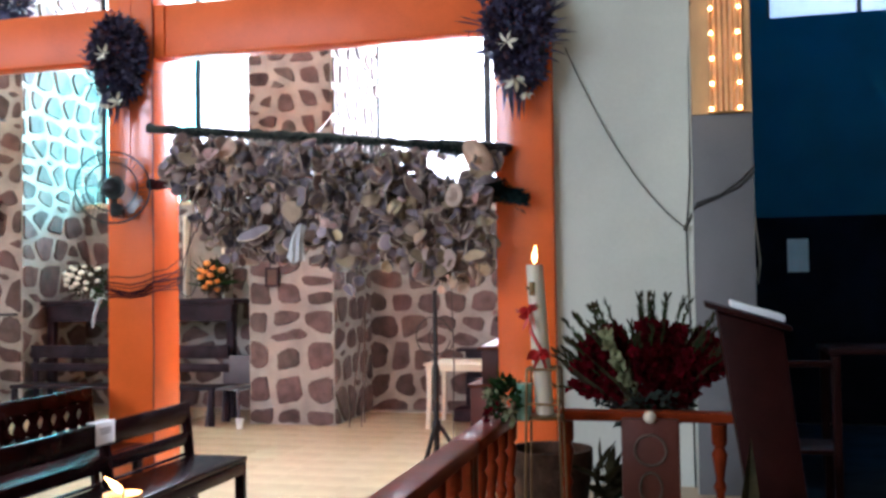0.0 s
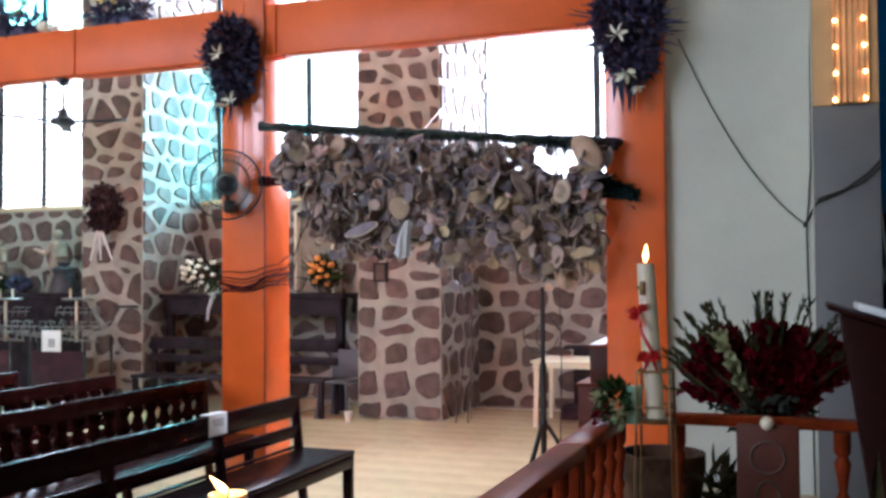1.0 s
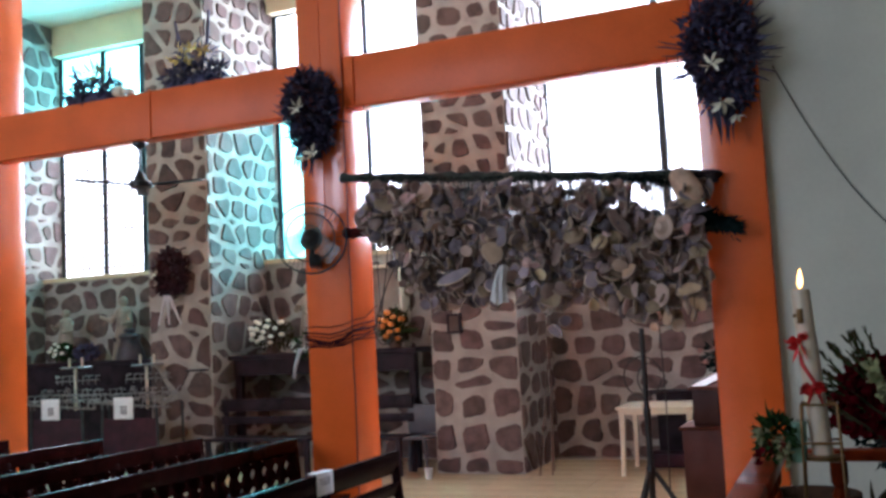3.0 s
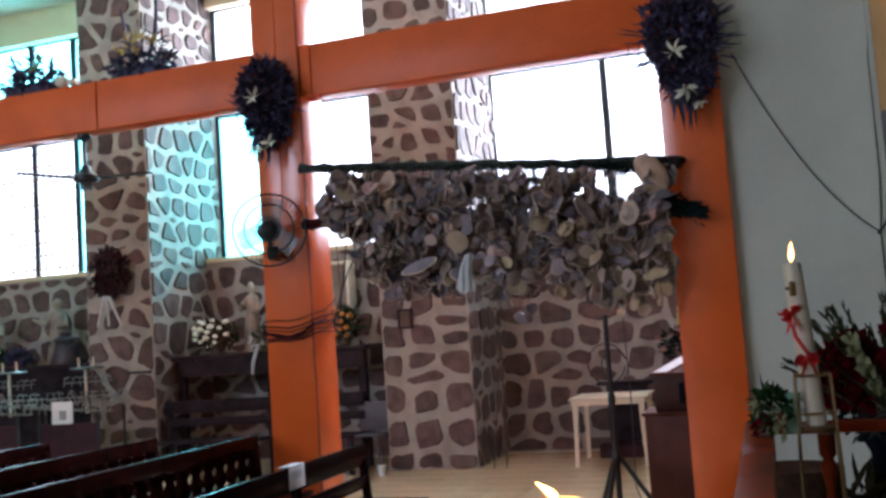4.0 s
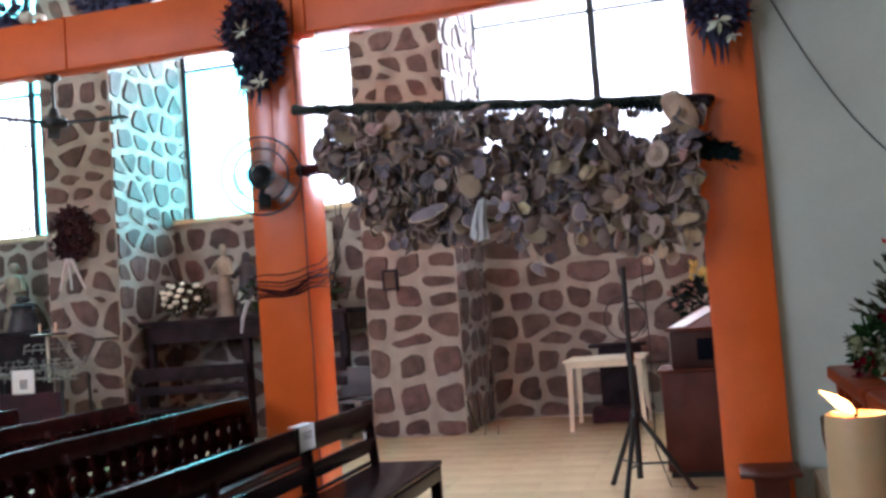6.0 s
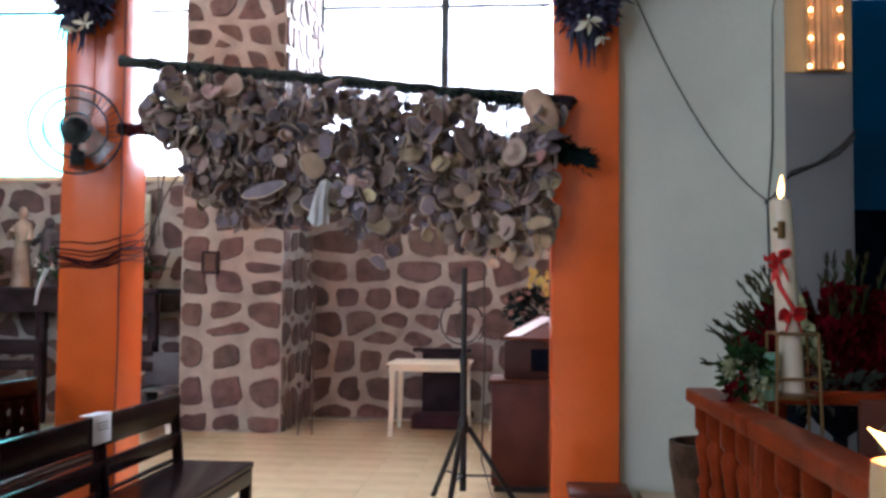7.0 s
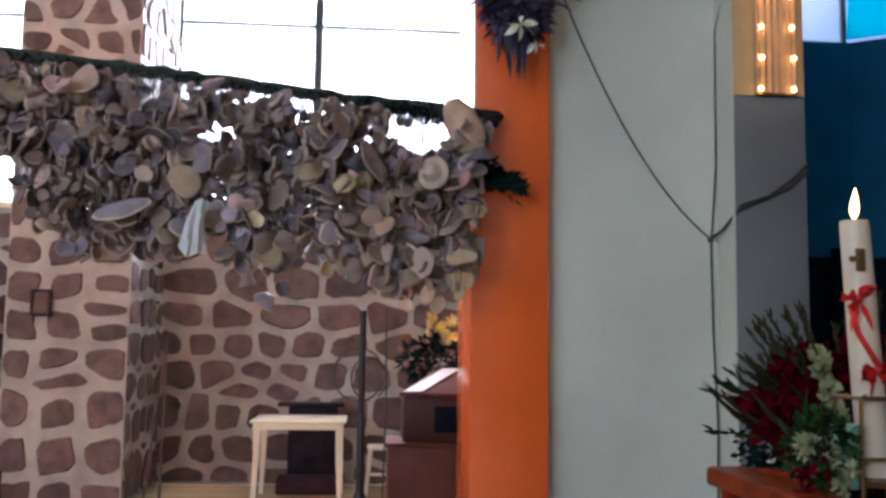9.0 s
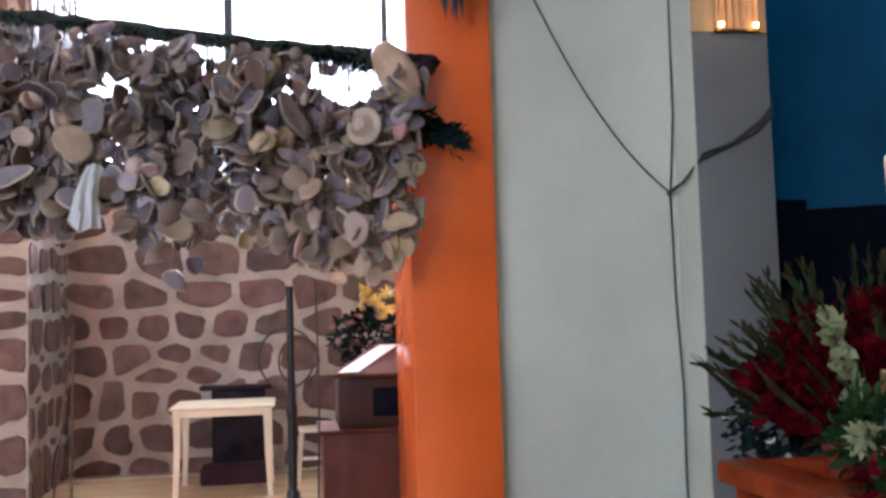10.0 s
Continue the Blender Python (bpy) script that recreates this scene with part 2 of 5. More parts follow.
def blade(bm, base, tip, width, bend=0.0, fold=0.15):
    """A leaf or petal: a folded, pointed sheet from base to tip."""
    base, tip = Vector(base), Vector(tip)
    d = tip - base
    side = d.cross(Vector((random.uniform(-1, 1), random.uniform(-1, 1), random.uniform(-1, 1)))).normalized() * width / 2
    up = d.cross(side).normalized() * d.length
    mid1, mid2 = base + d * 0.35 + up * bend * 0.6, base + d * 0.7 + up * bend * 0.7
    v = [bm.verts.new(p) for p in (base, mid1 + side + up * fold * 0.3, mid1, mid1 - side + up * fold * 0.3,
                                   mid2 + side * 0.75 + up * fold * 0.3, mid2, mid2 - side * 0.75 + up * fold * 0.3, tip)]
    for f in ((0, 1, 2), (0, 2, 3), (1, 4, 5, 2), (2, 5, 6, 3), (4, 7, 5), (5, 7, 6)):
        bm.faces.new([v[k] for k in f])


def rnd_dir(up=0.0):
    v = Vector((random.gauss(0, 1), random.gauss(0, 1), random.gauss(0, 1) + up))
    return v.normalized()


def part(name, bm, material, parent=None, label="", smooth=True):
    me = bpy.data.meshes.new(name)
    bmesh.ops.recalc_face_normals(bm, faces=bm.faces)
    bm.to_mesh(me)
    bm.free()
    me.materials.append(material)
    if smooth:
        me.shade_smooth()
        me.set_sharp_from_angle(angle=radians(40))
    ob = new(name, me)
    if parent:
        ob.parent = parent
    if label:
        ob["label"] = label
    return ob


def thing(name, label, category, at=(0, 0, 0), turn=0.0, group="", kind=""):
    ob = new(name)
    ob.empty_display_size = 0.1
    ob.matrix_basis = pose(*at, 0, 0, turn)
    return tagged(ob, label, category, group, kind)


def solid(name, material, boxes, label, category="", bevel=0.0, kind="structure"):
    bm = bmesh.new()
    for b in boxes:
        box(bm, *b, bevel=bevel)
    return tagged(part(name, bm, material), label, category or name.split("_")[0], kind=kind)

# ---- structure ----
WY, GY, PY = 10.55, 10.98, 9.22           # wall face under the windows, glass, pier fronts
SILL, HEAD, TOP = 2.80, 6.50, 7.0
PIERS = [(-12.55, -11.55), (-8.38, -7.40), (-4.285, -3.225), (-0.10, 0.90)]
BAYS = [(-11.55, -8.38), (-7.40, -4.285), (-3.225, -0.10)]

floor = solid("floor", FLOOR, [(-18, 8, -9, 12, -0.3, 0.0)], "cream tiled church floor with a dull shine")
walls_low = []
for i, (a, b) in enumerate(BAYS):
    walls_low.append(solid(f"wall_north_{i + 1}", MORTAR, [(a, b, WY, 11.3, 0, SILL - 0.06)],
                           "rubble stone wall with wide pale mortar joints under a window", "wall"))
    solid("window_sill", CREAM, [(a + 0.002, b - 0.002, WY - 0.03, 11.3, SILL - 0.06, SILL)], "thin pale plaster window sill on the stone wall", "sill")
solid("lintel", CREAM, [(-12.6, 0.9, GY - 0.2, 11.3, HEAD, TOP)], "cream painted lintel band above the windows", "lintel")
piers = [solid(f"pier_{i + 1}", MORTAR, [(a, b, PY, 11.3, 0, TOP)], "tall rubble stone pier with wide pale mortar joints", "pier")
         for i, (a, b) in enumerate(PIERS)]
solid("ceiling_aisle", CEIL, [(-18, 1.2, 6.0, 11.6, TOP, TOP + 0.2)], "plain pale ceiling over the side aisle", "ceiling")
# unseen shell added to close the nave above and around the camera
solid("ceiling_nave", CEIL, [(-18, 8, -9, 5.9, 8.4, 8.6)], "unseen plain pale ceiling closing the nave", "ceiling")
solid("wall_above_aisle", CEIL, [(-18, 1.2, 5.62, 5.98, TOP - 0.4, 8.4)], "plain pale wall above the side aisle", "wall")
solid("wall_west", WHITE_WALL, [(-18.2, -18, -9, 11.6, 0, 8.4)], "plain pale plaster end wall", "wall")
# dull grey wall added out of view to cut bounce from the right
solid("wall_east", GREY_WALL, [(5.2, 5.4, -9, 11.6, 0, 8.4)], "plain dull grey end wall", "wall")
# wall behind the camera, its openings assumed to let fill light in
south = [(-18, -14.4, -9.2, -9, 0, 8.4), (-11.6, -9.4, -9.2, -9, 0, 8.4), (-6.6, 8, -9.2, -9, 0, 8.4)]
for x in (-13.0, -8.0):
    south += [(x - 1.4, x + 1.4, -9.2, -9, 0, 2.8), (x - 1.4, x + 1.4, -9.2, -9, 6.4, 8.4)]
solid("wall_south", WHITE_WALL, south, "unseen plain pale wall with two assumed window openings", "wall")
solid("wall_aisle_end", WHITE_WALL, [(-18, -12.55, 11.0, 11.3, 0, 8.4)], "plain plaster wall at the end of the aisle", "wall")

# the orange frame
COLS = {"z": (-7.67, -7.25), "a": (-3.815, -3.395), "b": (-0.597, -0.176)}
columns = {}
for key, (a, b) in COLS.items():
    columns[key] = solid("column_" + key, ORANGE_GLOSS, [(a, b, 5.60, 6.33 if key == "b" else 6.0, 0, TOP)], "square concrete column painted glossy orange", "column", bevel=0.012)
spans = [(-18, -7.672), (-7.248, -3.817), (-3.393, -0.599)]
for n, (a, b) in enumerate(spans):
    solid(f"beam_{n + 1}", ORANGE, [(a, b, 5.605, 5.80, 3.492, 3.92)], "orange painted concrete beam between columns", "beam", bevel=0.012)
    solid(f"beam_upper_{n + 1}", ORANGE, [(a, b, 5.605, 5.96, 6.5, 6.598)], "orange painted concrete beam high under the roof", "beam")
bm = bmesh.new()
tube(bm, [(-3.30, 5.598, 3.49), (-3.30, 5.598, 3.92)], 0.008, 6)
tube(bm, [(-3.61, 5.597, 2.55), (-3.60, 5.597, 3.5), (-3.6, 5.597, 6.9)], 0.004, 6)
tube(bm, [(-5.35, 5.598, 3.49), (-5.35, 5.598, 3.93)], 0.007, 6)
tagged(part("conduit", bm, ORANGE), "thin painted cable runs up the orange frame", "cable")
# thin rust-red strand that draws a line down the column's front corner
bm = bmesh.new()
tube(bm, [(-3.402 + 0.004 * math.sin(k * 1.7), 5.596, 0.02 + 0.23 * k) for k in range(30)], 0.006, 6)
tagged(part("corner_line", bm, RUST), "thin rust-red cable running down the column's corner", "cable")

# pale wall, pilaster and sanctuary
solid("wall_pale", WHITE_WALL, [(-0.20, 0.804, 5.70, 5.95, 0, 8.4)], "pale grey plastered wall beside the orange column", "wall")
solid("pilaster_lower", GREY_WALL, [(0.806, 1.205, 5.452, 5.95, 0, 2.765)], "pilaster painted dull grey below", "pilaster", bevel=0.008)
solid("pilaster_return", WHITE_WALL, [(0.796, 0.804, 5.452, 5.698, 0, 8.4)], "pale painted return face of the pilaster", "pilaster")
solid("pilaster_upper", OCHRE, [(0.806, 1.205, 5.452, 5.95, 2.767, 8.4)], "pilaster painted ochre above", "pilaster", bevel=0.008)
solid("wall_sanctuary", BLUE, [(1.0, 3.35, 9.0, 9.25, 0, 4.3), (1.0, 1.6, 9.0, 9.25, 4.3, 6.2), (1.0, 1.22, 5.96, 8.99, 0, 6.2)],
      "deep blue painted wall at the back of the sanctuary", "wall")
bm = bmesh.new()
box(bm, 3.35, 8, 0, 0.25, 0, 4.3, m=pose(3.35, 9.0, 0, 0, 0, -35) @ pose(-3.35, 0, 0))
tagged(part("wall_sanctuary_side", bm, BLUE), "deep blue painted angled wall of the sanctuary", "wall", kind="structure")
bm = bmesh.new()
box(bm, 1.0, 8, 5.96, 11, 6.2, 6.22)
tagged(part("ceiling_sanctuary", bm, ROOF_SHEET), "translucent turquoise roof sheets over the sanctuary", "ceiling", kind="structure")
bm = bmesh.new()
vs = [bm.verts.new(p) for p in ((3.3, 8.98, 4.32), (8, 5.7, 4.32), (8, 5.72, 4.32), (3.3, 9.0, 4.32), (3.05, 8.2, 6.19), (7.5, 5.4, 6.19), (7.5, 5.42, 6.19), (3.05, 8.22, 6.19))]
for f in ((0, 1, 2, 3), (4, 5, 6, 7), (0, 1, 5, 4), (1, 2, 6, 5), (2, 3, 7, 6), (3, 0, 4, 7)):
    bm.faces.new([vs[k] for k in f])
tagged(part("ceiling_sanctuary_slope", bm, ROOF_SHEET, smooth=False), "sloping translucent turquoise roof sheet of the sanctuary", "ceiling", kind="structure")
# wall added above the sanctuary's opening, out of view
solid("wall_sanctuary_arch", WHITE_WALL, [(1.24, 8, 5.46, 5.9, 5.4, 8.4)], "unseen pale wall added above the opening of the sanctuary", "wall")
solid("sanctuary_step", FLOOR, [(-0.05, 8, 0.2, 9.0, 0.002, 0.18)], "raised tiled floor of the sanctuary", "step")
# dark sheet added so that the sanctuary floor reads as shaded
solid("carpet", DARK_FLOOR, [(1.24, 7.8, 4.2, 8.85, 0.184, 0.19)], "dark blue sheet added to darken the sanctuary floor", "carpet", kind="")
w = thing("window_sanctuary", "high clear window in the blue wall", "window", kind="structure")
bm = bmesh.new()
box(bm, 1.6, 3.35, 9.1, 9.11, 4.3, 6.2)
part("pane", bm, PANE_CLEAR, w)
bm = bmesh.new()
for x in (1.62, 2.5, 3.33):
    box(bm, x - 0.02, x + 0.02, 9.08, 9.13, 4.3, 6.2)
part("window_frame", bm, IRON, w)
# dark sheets cover the lower part of the blue walls
solid("dark_hanging", NAVY, [(1.3, 3.34, 8.88, 8.96, 0.19, 2.25), (3.02, 3.3, 8.8, 8.87, 0.19, 2.33)], "dark navy cloth hanging on the lower blue wall", "hanging", bevel=0.02, kind="")


bm = bmesh.new()
box(bm, 3.30, 8, -0.10, -0.02, 0.19, 2.25, bevel=0.02, m=pose(3.35, 9.0, 0, 0, 0, -35) @ pose(-3.35, 0, 0))
tagged(part("dark_hanging", bm, NAVY), "dark navy cloth hanging on the angled blue wall", "hanging")

# windows of the three bays
def window(n, xs, cyan):
    w = thing(f"window_{n}", "tall iron window with frosted white and turquoise panes", "window", kind="structure")
    zs = [SILL + 0.004, 4.90, HEAD]
    for j in range(2):
        for i in range(len(xs) - 1):
            bm = bmesh.new()
            box(bm, xs[i] + 0.012, xs[i + 1] - 0.012, GY, GY + 0.006, zs[j] + 0.012, zs[j + 1] - 0.012)
            part("pane", bm, PANE_CYAN if (i, j) in cyan else PANE_CLEAR, w, smooth=False)
    for i, x in enumerate(xs):
        bm = bmesh.new()
        if i in (0, len(xs) - 1):
            box(bm, x - 0.03, x + 0.03, GY - 0.03, GY + 0.03, SILL, HEAD)
        else:
            box(bm, x - 0.045, x - 0.02, GY - 0.03, GY + 0.03, SILL, HEAD)
            box(bm, x + 0.02, x + 0.045, GY - 0.03, GY + 0.03, SILL, HEAD)
            box(bm, x - 0.02, x + 0.02, GY - 0.01, GY + 0.02, SILL, HEAD)
        part("window_frame", bm, IRON, w)
    for z in zs:
        bm = bmesh.new()
        box(bm, xs[0], xs[-1], GY - 0.028, GY + 0.028, z - 0.018, z + 0.018)
        part("transom", bm, IRON, w)
    return w


window(1, (-11.52, -10.64, -9.85, -8.41), {(0, 1), (1, 1), (2, 1), (2, 0)})
window(2, (-7.36, -5.87, -4.30), {(0, 0)})
window(3, (-3.22, -1.72, -0.13), set())
# wire lattice in front of one window
lat = thing("window_lattice", "thin pale wire lattice fixed over the window", "lattice")
for k in range(13):
    bm = bmesh.new()
    x = -11.45 + k * 0.125
    tube(bm, [(x + 0.012 * (-1) ** j, GY - 0.06, SILL + 0.05 + j * 0.1) for j in range(19)], 0.013, 5)
    part("wire", bm, CLAY, lat)
for k in range(10):
    bm = bmesh.new()
    z = SILL + 0.15 + k * 0.2
    tube(bm, [(-11.48 + j * 0.125, GY - 0.06, z + 0.012 * (-1) ** j) for j in range(14)], 0.013, 5)
    part("wire", bm, CLAY, lat)
# ---- pews ----


def pew(at, length, style, material, label):
    """A pew facing +x; its far end is at y = 0 and it runs towards -y; the top of the back is at z = h."""
    h = at[2]
    p = thing("pew", label, "pew", (at[0], at[1], 0), group="pews in rows")
    lean = lambda z: -0.10 * (z - 0.4)
    bm = bmesh.new()
    box(bm, 0.0, 0.44, -length, 0, 0.385, 0.42, bevel=0.008)
    part("seat", bm, material, p)
    bm = bmesh.new()
    box(bm, 0.40, 0.44, -length + 0.05, -0.05, 0.30, 0.384, bevel=0.006)
    part("seat_rail", bm, material, p)

    def board(name, z0, z1, y0=-length, y1=0.0, th=0.035):
        bm = bmesh.new()
        box(bm, lean(z0) - th / 2, lean(z0) + th / 2, y0, y1, z0, z1, bevel=0.006)
        part(name, bm, material, p)

    if style == "slats":
        board("top_rail", h - 0.15, h)
        board("back_slat", h - 0.30, h - 0.21, th=0.03)
        board("back_slat", 0.425, h - 0.355, th=0.03)
    else:
        board("top_rail", h - 0.115, h)
        board("bottom_rail", 0.44, 0.50)
        n = int(length / 0.155)
        for k in range(n):
            bm = bmesh.new()
            y = -0.10 - k * 0.155
            s = (h - 0.615) / 0.28
            lathe(bm, [(0.050, 0), (0.050, 0.02), (0.028, 0.05), (0.054, 0.11), (0.040, 0.16), (0.028, 0.2), (0.050, 0.25), (0.050, 0.28)], 8,
                  (lean(0.6), y, 0))
            bmesh.ops.scale(bm, vec=(1, 1, s), verts=bm.verts)
            bmesh.ops.translate(bm, vec=(0, 0, 0.50), verts=bm.verts)
            part("baluster", bm, material, p)
    ys = [-0.03] + [-k for k in np.arange(1.05, length, 1.05)] + [-length + 0.03]
    for y in ys:
        bm = bmesh.new()
        box(bm, lean(h) - 0.022, lean(h) + 0.022, y - 0.035, y + 0.035, 0.0, h - 0.006, bevel=0.006)
        bmesh.ops.transform(bm, matrix=Matrix.Shear("XY", 4, (0, 0)), verts=bm.verts)
        for v in bm.verts:
            v.co.x += lean(v.co.z) - lean(h)
        part("back_post", bm, material, p)
    for y in (ys[0], ys[-1]):
        bm = bmesh.new()
        box(bm, 0.37, 0.43, y - 0.035, y + 0.035, 0.0, 0.384, bevel=0.006)
        part("front_leg", bm, material, p)
        bm = bmesh.new()
        box(bm, 0.0, 0.37, y - 0.02, y + 0.02, 0.30, 0.384, bevel=0.005)
        part("side_rail", bm, material, p)
    return p


pew((-2.77, 5.05, 0.80), 4.3, "slats", PEW, "dark varnished wooden pew with a slatted back")
pew((-3.84, 5.45, 0.85), 4.6, "turned", PEW_RED, "red-brown wooden pew with turned balusters in its back")
for x, y in ((-4.80, 5.52), (-5.85, 5.5), (-6.9, 5.45), (-7.95, 5.45), (-9.0, 5.45)):
    pew((x, y, 0.85), 4.6, "turned", PEW_RED, "red-brown wooden pew with turned balusters in its back")
# paper note on the nearest pew
n = thing("paper_note", "white paper note folded over the pew's back", "note", (-2.81, 3.97, 0.80))
bm = bmesh.new()
box(bm, 0.036, 0.040, -0.10, 0.10, -0.13, 0.006, bevel=0.001)
box(bm, -0.03, 0.040, -0.10, 0.10, 0.004, 0.008, bevel=0.001)
part("sheet", bm, PAPER, n)
for k in range(3):
    bm = bmesh.new()
    box(bm, 0.0405, 0.0415, -0.07 + k * 0.01, 0.065, -0.035 - k * 0.016, -0.03 - k * 0.016)
    part("print_bar", bm, PRINT, n)

# ---- pole rack with hanging discs ----
rack = thing("pole_rack", "two rough dark poles tied across between two columns", "rack", (0, 0, 0))


def rough_pole(name, a, b, r, mat_, k=0.25):
    bm = bmesh.new()
    a, b = Vector(a), Vector(b)
    n = 40
    tube(bm, [a.lerp(b, i / n) + Vector((0, 0.3, 1)) * random.gauss(0, 0.004) for i in range(n + 1)],
         [r * random.uniform(1 - k, 1 + k) for i in range(n + 1)], 8)
    return part(name, bm, mat_, rack)


POLE_A, POLE_B = Vector((-3.40, 5.53, 2.905)), Vector((-0.505, 5.50, 2.605))
rough_pole("pole", POLE_A, POLE_B, 0.036, BARK)
rough_pole("pole", (-3.40, 5.53, 2.46), (-0.34, 5.46, 2.235), 0.032, BARK)
rough_pole("pole_end", (-0.64, 5.50, 2.60), (-0.49, 5.49, 2.595), 0.050, DARKWOOD, 0.06)
rough_pole("pole_end", (-3.385, 5.52, 2.455), (-3.20, 5.52, 2.45), 0.040, WIRE_RED, 0.1)
# moss bound along the upper pole, heavier towards its end, and round the tip of the lower one
bm = bmesh.new()
for k in range(3600):
    s = random.uniform(0.06, 0.95)
    thick = 0.6 + 0.9 * max(0.0, (s - 0.72) / 0.2 if s < 0.92 else 1.0)
    p0 = POLE_A.lerp(POLE_B, s) + Vector((0, random.gauss(0, 0.02), random.gauss(-0.012, 0.016) * thick))
    blade(bm, p0, p0 + rnd_dir(-0.35) * random.uniform(0.025, 0.06) * thick, 0.014)
tagged(part("moss_fringe", bm, LEAF_MOSS, rack), kind="stuff")
bm = bmesh.new()
for k in range(900):
    s = random.random()
    p0 = Vector((-0.66, 5.45, 2.335)).lerp(Vector((-0.36, 5.44, 2.225)), s)
    r = 0.062 * (1 - 0.55 * s)
    p0 += Vector((0, random.gauss(0, r * 0.6), random.gauss(0, r * 0.6)))
    blade(bm, p0, p0 + (rnd_dir() + Vector((1.1, 0, -0.3))).normalized() * random.uniform(0.03, 0.07), 0.016)
tagged(part("moss_tip", bm, LEAF_MOSS, rack), kind="stuff")


def disc_mesh(kind, r, seed, tone):
    """One hanging piece: a slice, a loaf, a heart, a ring, a bell or a brimmed bowl, facing -y, hung from z = 0."""
    rng = random.Random(seed)
    bm = bmesh.new()
    n, th = 18, 0.009 + 0.011 * rng.random()
    cup = rng.choice((-0.3, -0.12, 0.0, 0.15, 0.3, 0.5)) * r
    if kind == "bell":
        lathe(bm, [(0.012, 0.0), (0.02, -0.01), (r * 0.5, -r * 0.25), (r * 0.72, -r * 0.9), (r * 0.95, -r * 1.5), (r * 0.9, -r * 1.52)], 14)
    elif kind == "ring":
        pts = [(r * 0.75 * math.sin(a), 0, -r + r * 0.75 * math.cos(a)) for a in np.linspace(0, 2 * math.pi, 17)]
        tube(bm, pts, r * 0.27, 8, ends=False)
    elif kind == "bowl":
        lathe(bm, [(0.01, -r * 0.62), (r * 0.34, -r * 0.58), (r * 0.58, -r * 0.3), (r * 0.66, -0.012), (r, 0.0), (r * 1.02, 0.008), (r * 0.6, 0.012), (0.01, 0.01)], 16, wobble=0.04)
        bmesh.ops.rotate(bm, cent=(0, 0, 0), matrix=Matrix.Rotation(radians(-90), 3, "X"), verts=bm.verts)
        bmesh.ops.translate(bm, vec=(0, 0, -r), verts=bm.verts)
    else:
        ph = rng.uniform(0, 6)
        rim = []
        for k in range(n):
            a = 2 * math.pi * k / n
            q = r * (1 + 0.09 * math.sin(2 * a + ph) + 0.045 * math.sin(3 * a + 2 * ph) + 0.03 * math.sin(5 * a + ph))
            x, z = q * math.sin(a), q * math.cos(a)
            if kind == "heart":
                z = r * (0.75 * math.cos(a) + 0.38 * abs(math.sin(a)) - 0.35 * (math.cos(a) < -0.6))
            if kind == "loaf":
                x, z = x * 1.5, z * 0.62
            rim.append((x, z - r))
        cx, cz = 0, -r
        rings = []
        for s, y in ((0.0, -th * 0.55), (0.55, -th * 0.5), (0.91, -th * 0.55), (1.0, -th * 0.1), (0.98, th * 0.4), (0.8, th * 0.7), (0.0, th * 0.9)):
            if s == 0.0:
                rings.append([bm.verts.new((cx, y, cz))])
            else:
                rings.append([bm.verts.new((cx + (x - cx) * s, y - cup * s * s * (1 + 0.5 * math.sin(3 * x / r + ph)) + rng.gauss(0, 0.0008), cz + (z - cz) * s)) for x, z in rim])
        for a, b in zip(rings, rings[1:]):
            for k in range(n):
                k2 = (k + 1) % n
                if len(a) == 1:
                    bm.faces.new((a[0], b[k], b[k2]))
                elif len(b) == 1:
                    bm.faces.new((a[k], b[0], a[k2]))
                else:
                    bm.faces.new((a[k], b[k], b[k2], a[k2])).material_index = 1 if a is rings[2] or a is rings[3] else 0
    me = bpy.data.meshes.new("hanging_disc")
    bmesh.ops.recalc_face_normals(bm, faces=bm.faces)
    bm.to_mesh(me)
    bm.free()
    me.materials.append(tone)
    me.materials.append(DISC_RIM)
    me.shade_smooth()
    me.set_sharp_from_angle(angle=radians(32))
    return me


KINDS = ["slice"] * 4 + ["loaf", "heart", "ring", "bell", "bowl"]
LABELS = {"slice": "round brown weathered disc hung by a cord", "loaf": "long oval brown disc hung by a cord",
          "heart": "brown heart-shaped piece hung by a cord", "ring": "tan ring-shaped piece hung by a cord",
          "bell": "brown bell-shaped piece hung by a cord", "bowl": "brimmed brown bowl hung by a cord"}
ODDS = {"slice": 5, "loaf": 2, "heart": 1, "ring": 1, "bell": 1, "bowl": 2}
TONES = (DISC, DISC_GREY, DISC_OCHRE, DISC_RED, DISC_DARK)
SIZES = (0.033, 0.046, 0.060, 0.078)
pieces = {(i, j, k): (kind, r, disc_mesh(kind, r, 31 * i + 7 * j + k, tone))
          for i, kind in enumerate(KINDS) for j, r in enumerate(SIZES) for k, tone in enumerate(TONES)}


def pick(rng, x, z):
    """A piece for a place: paler and ochre towards the low end by the column, greyer in the middle."""
    kind = rng.choices(range(len(KINDS)), [ODDS[k] for k in KINDS])[0]
    size = rng.choices(range(4), (4, 6, 4, 0.9))[0]
    if x > -1.25 and z < 2.3:
        odds = (5, 2, 4, 2, 1)
    elif x > -2.3:
        odds = (4, 5, 1, 2, 3)
    else:
        odds = (6, 2, 1, 3, 3)
    return pieces[kind, size, rng.choices(range(5), odds)[0]]


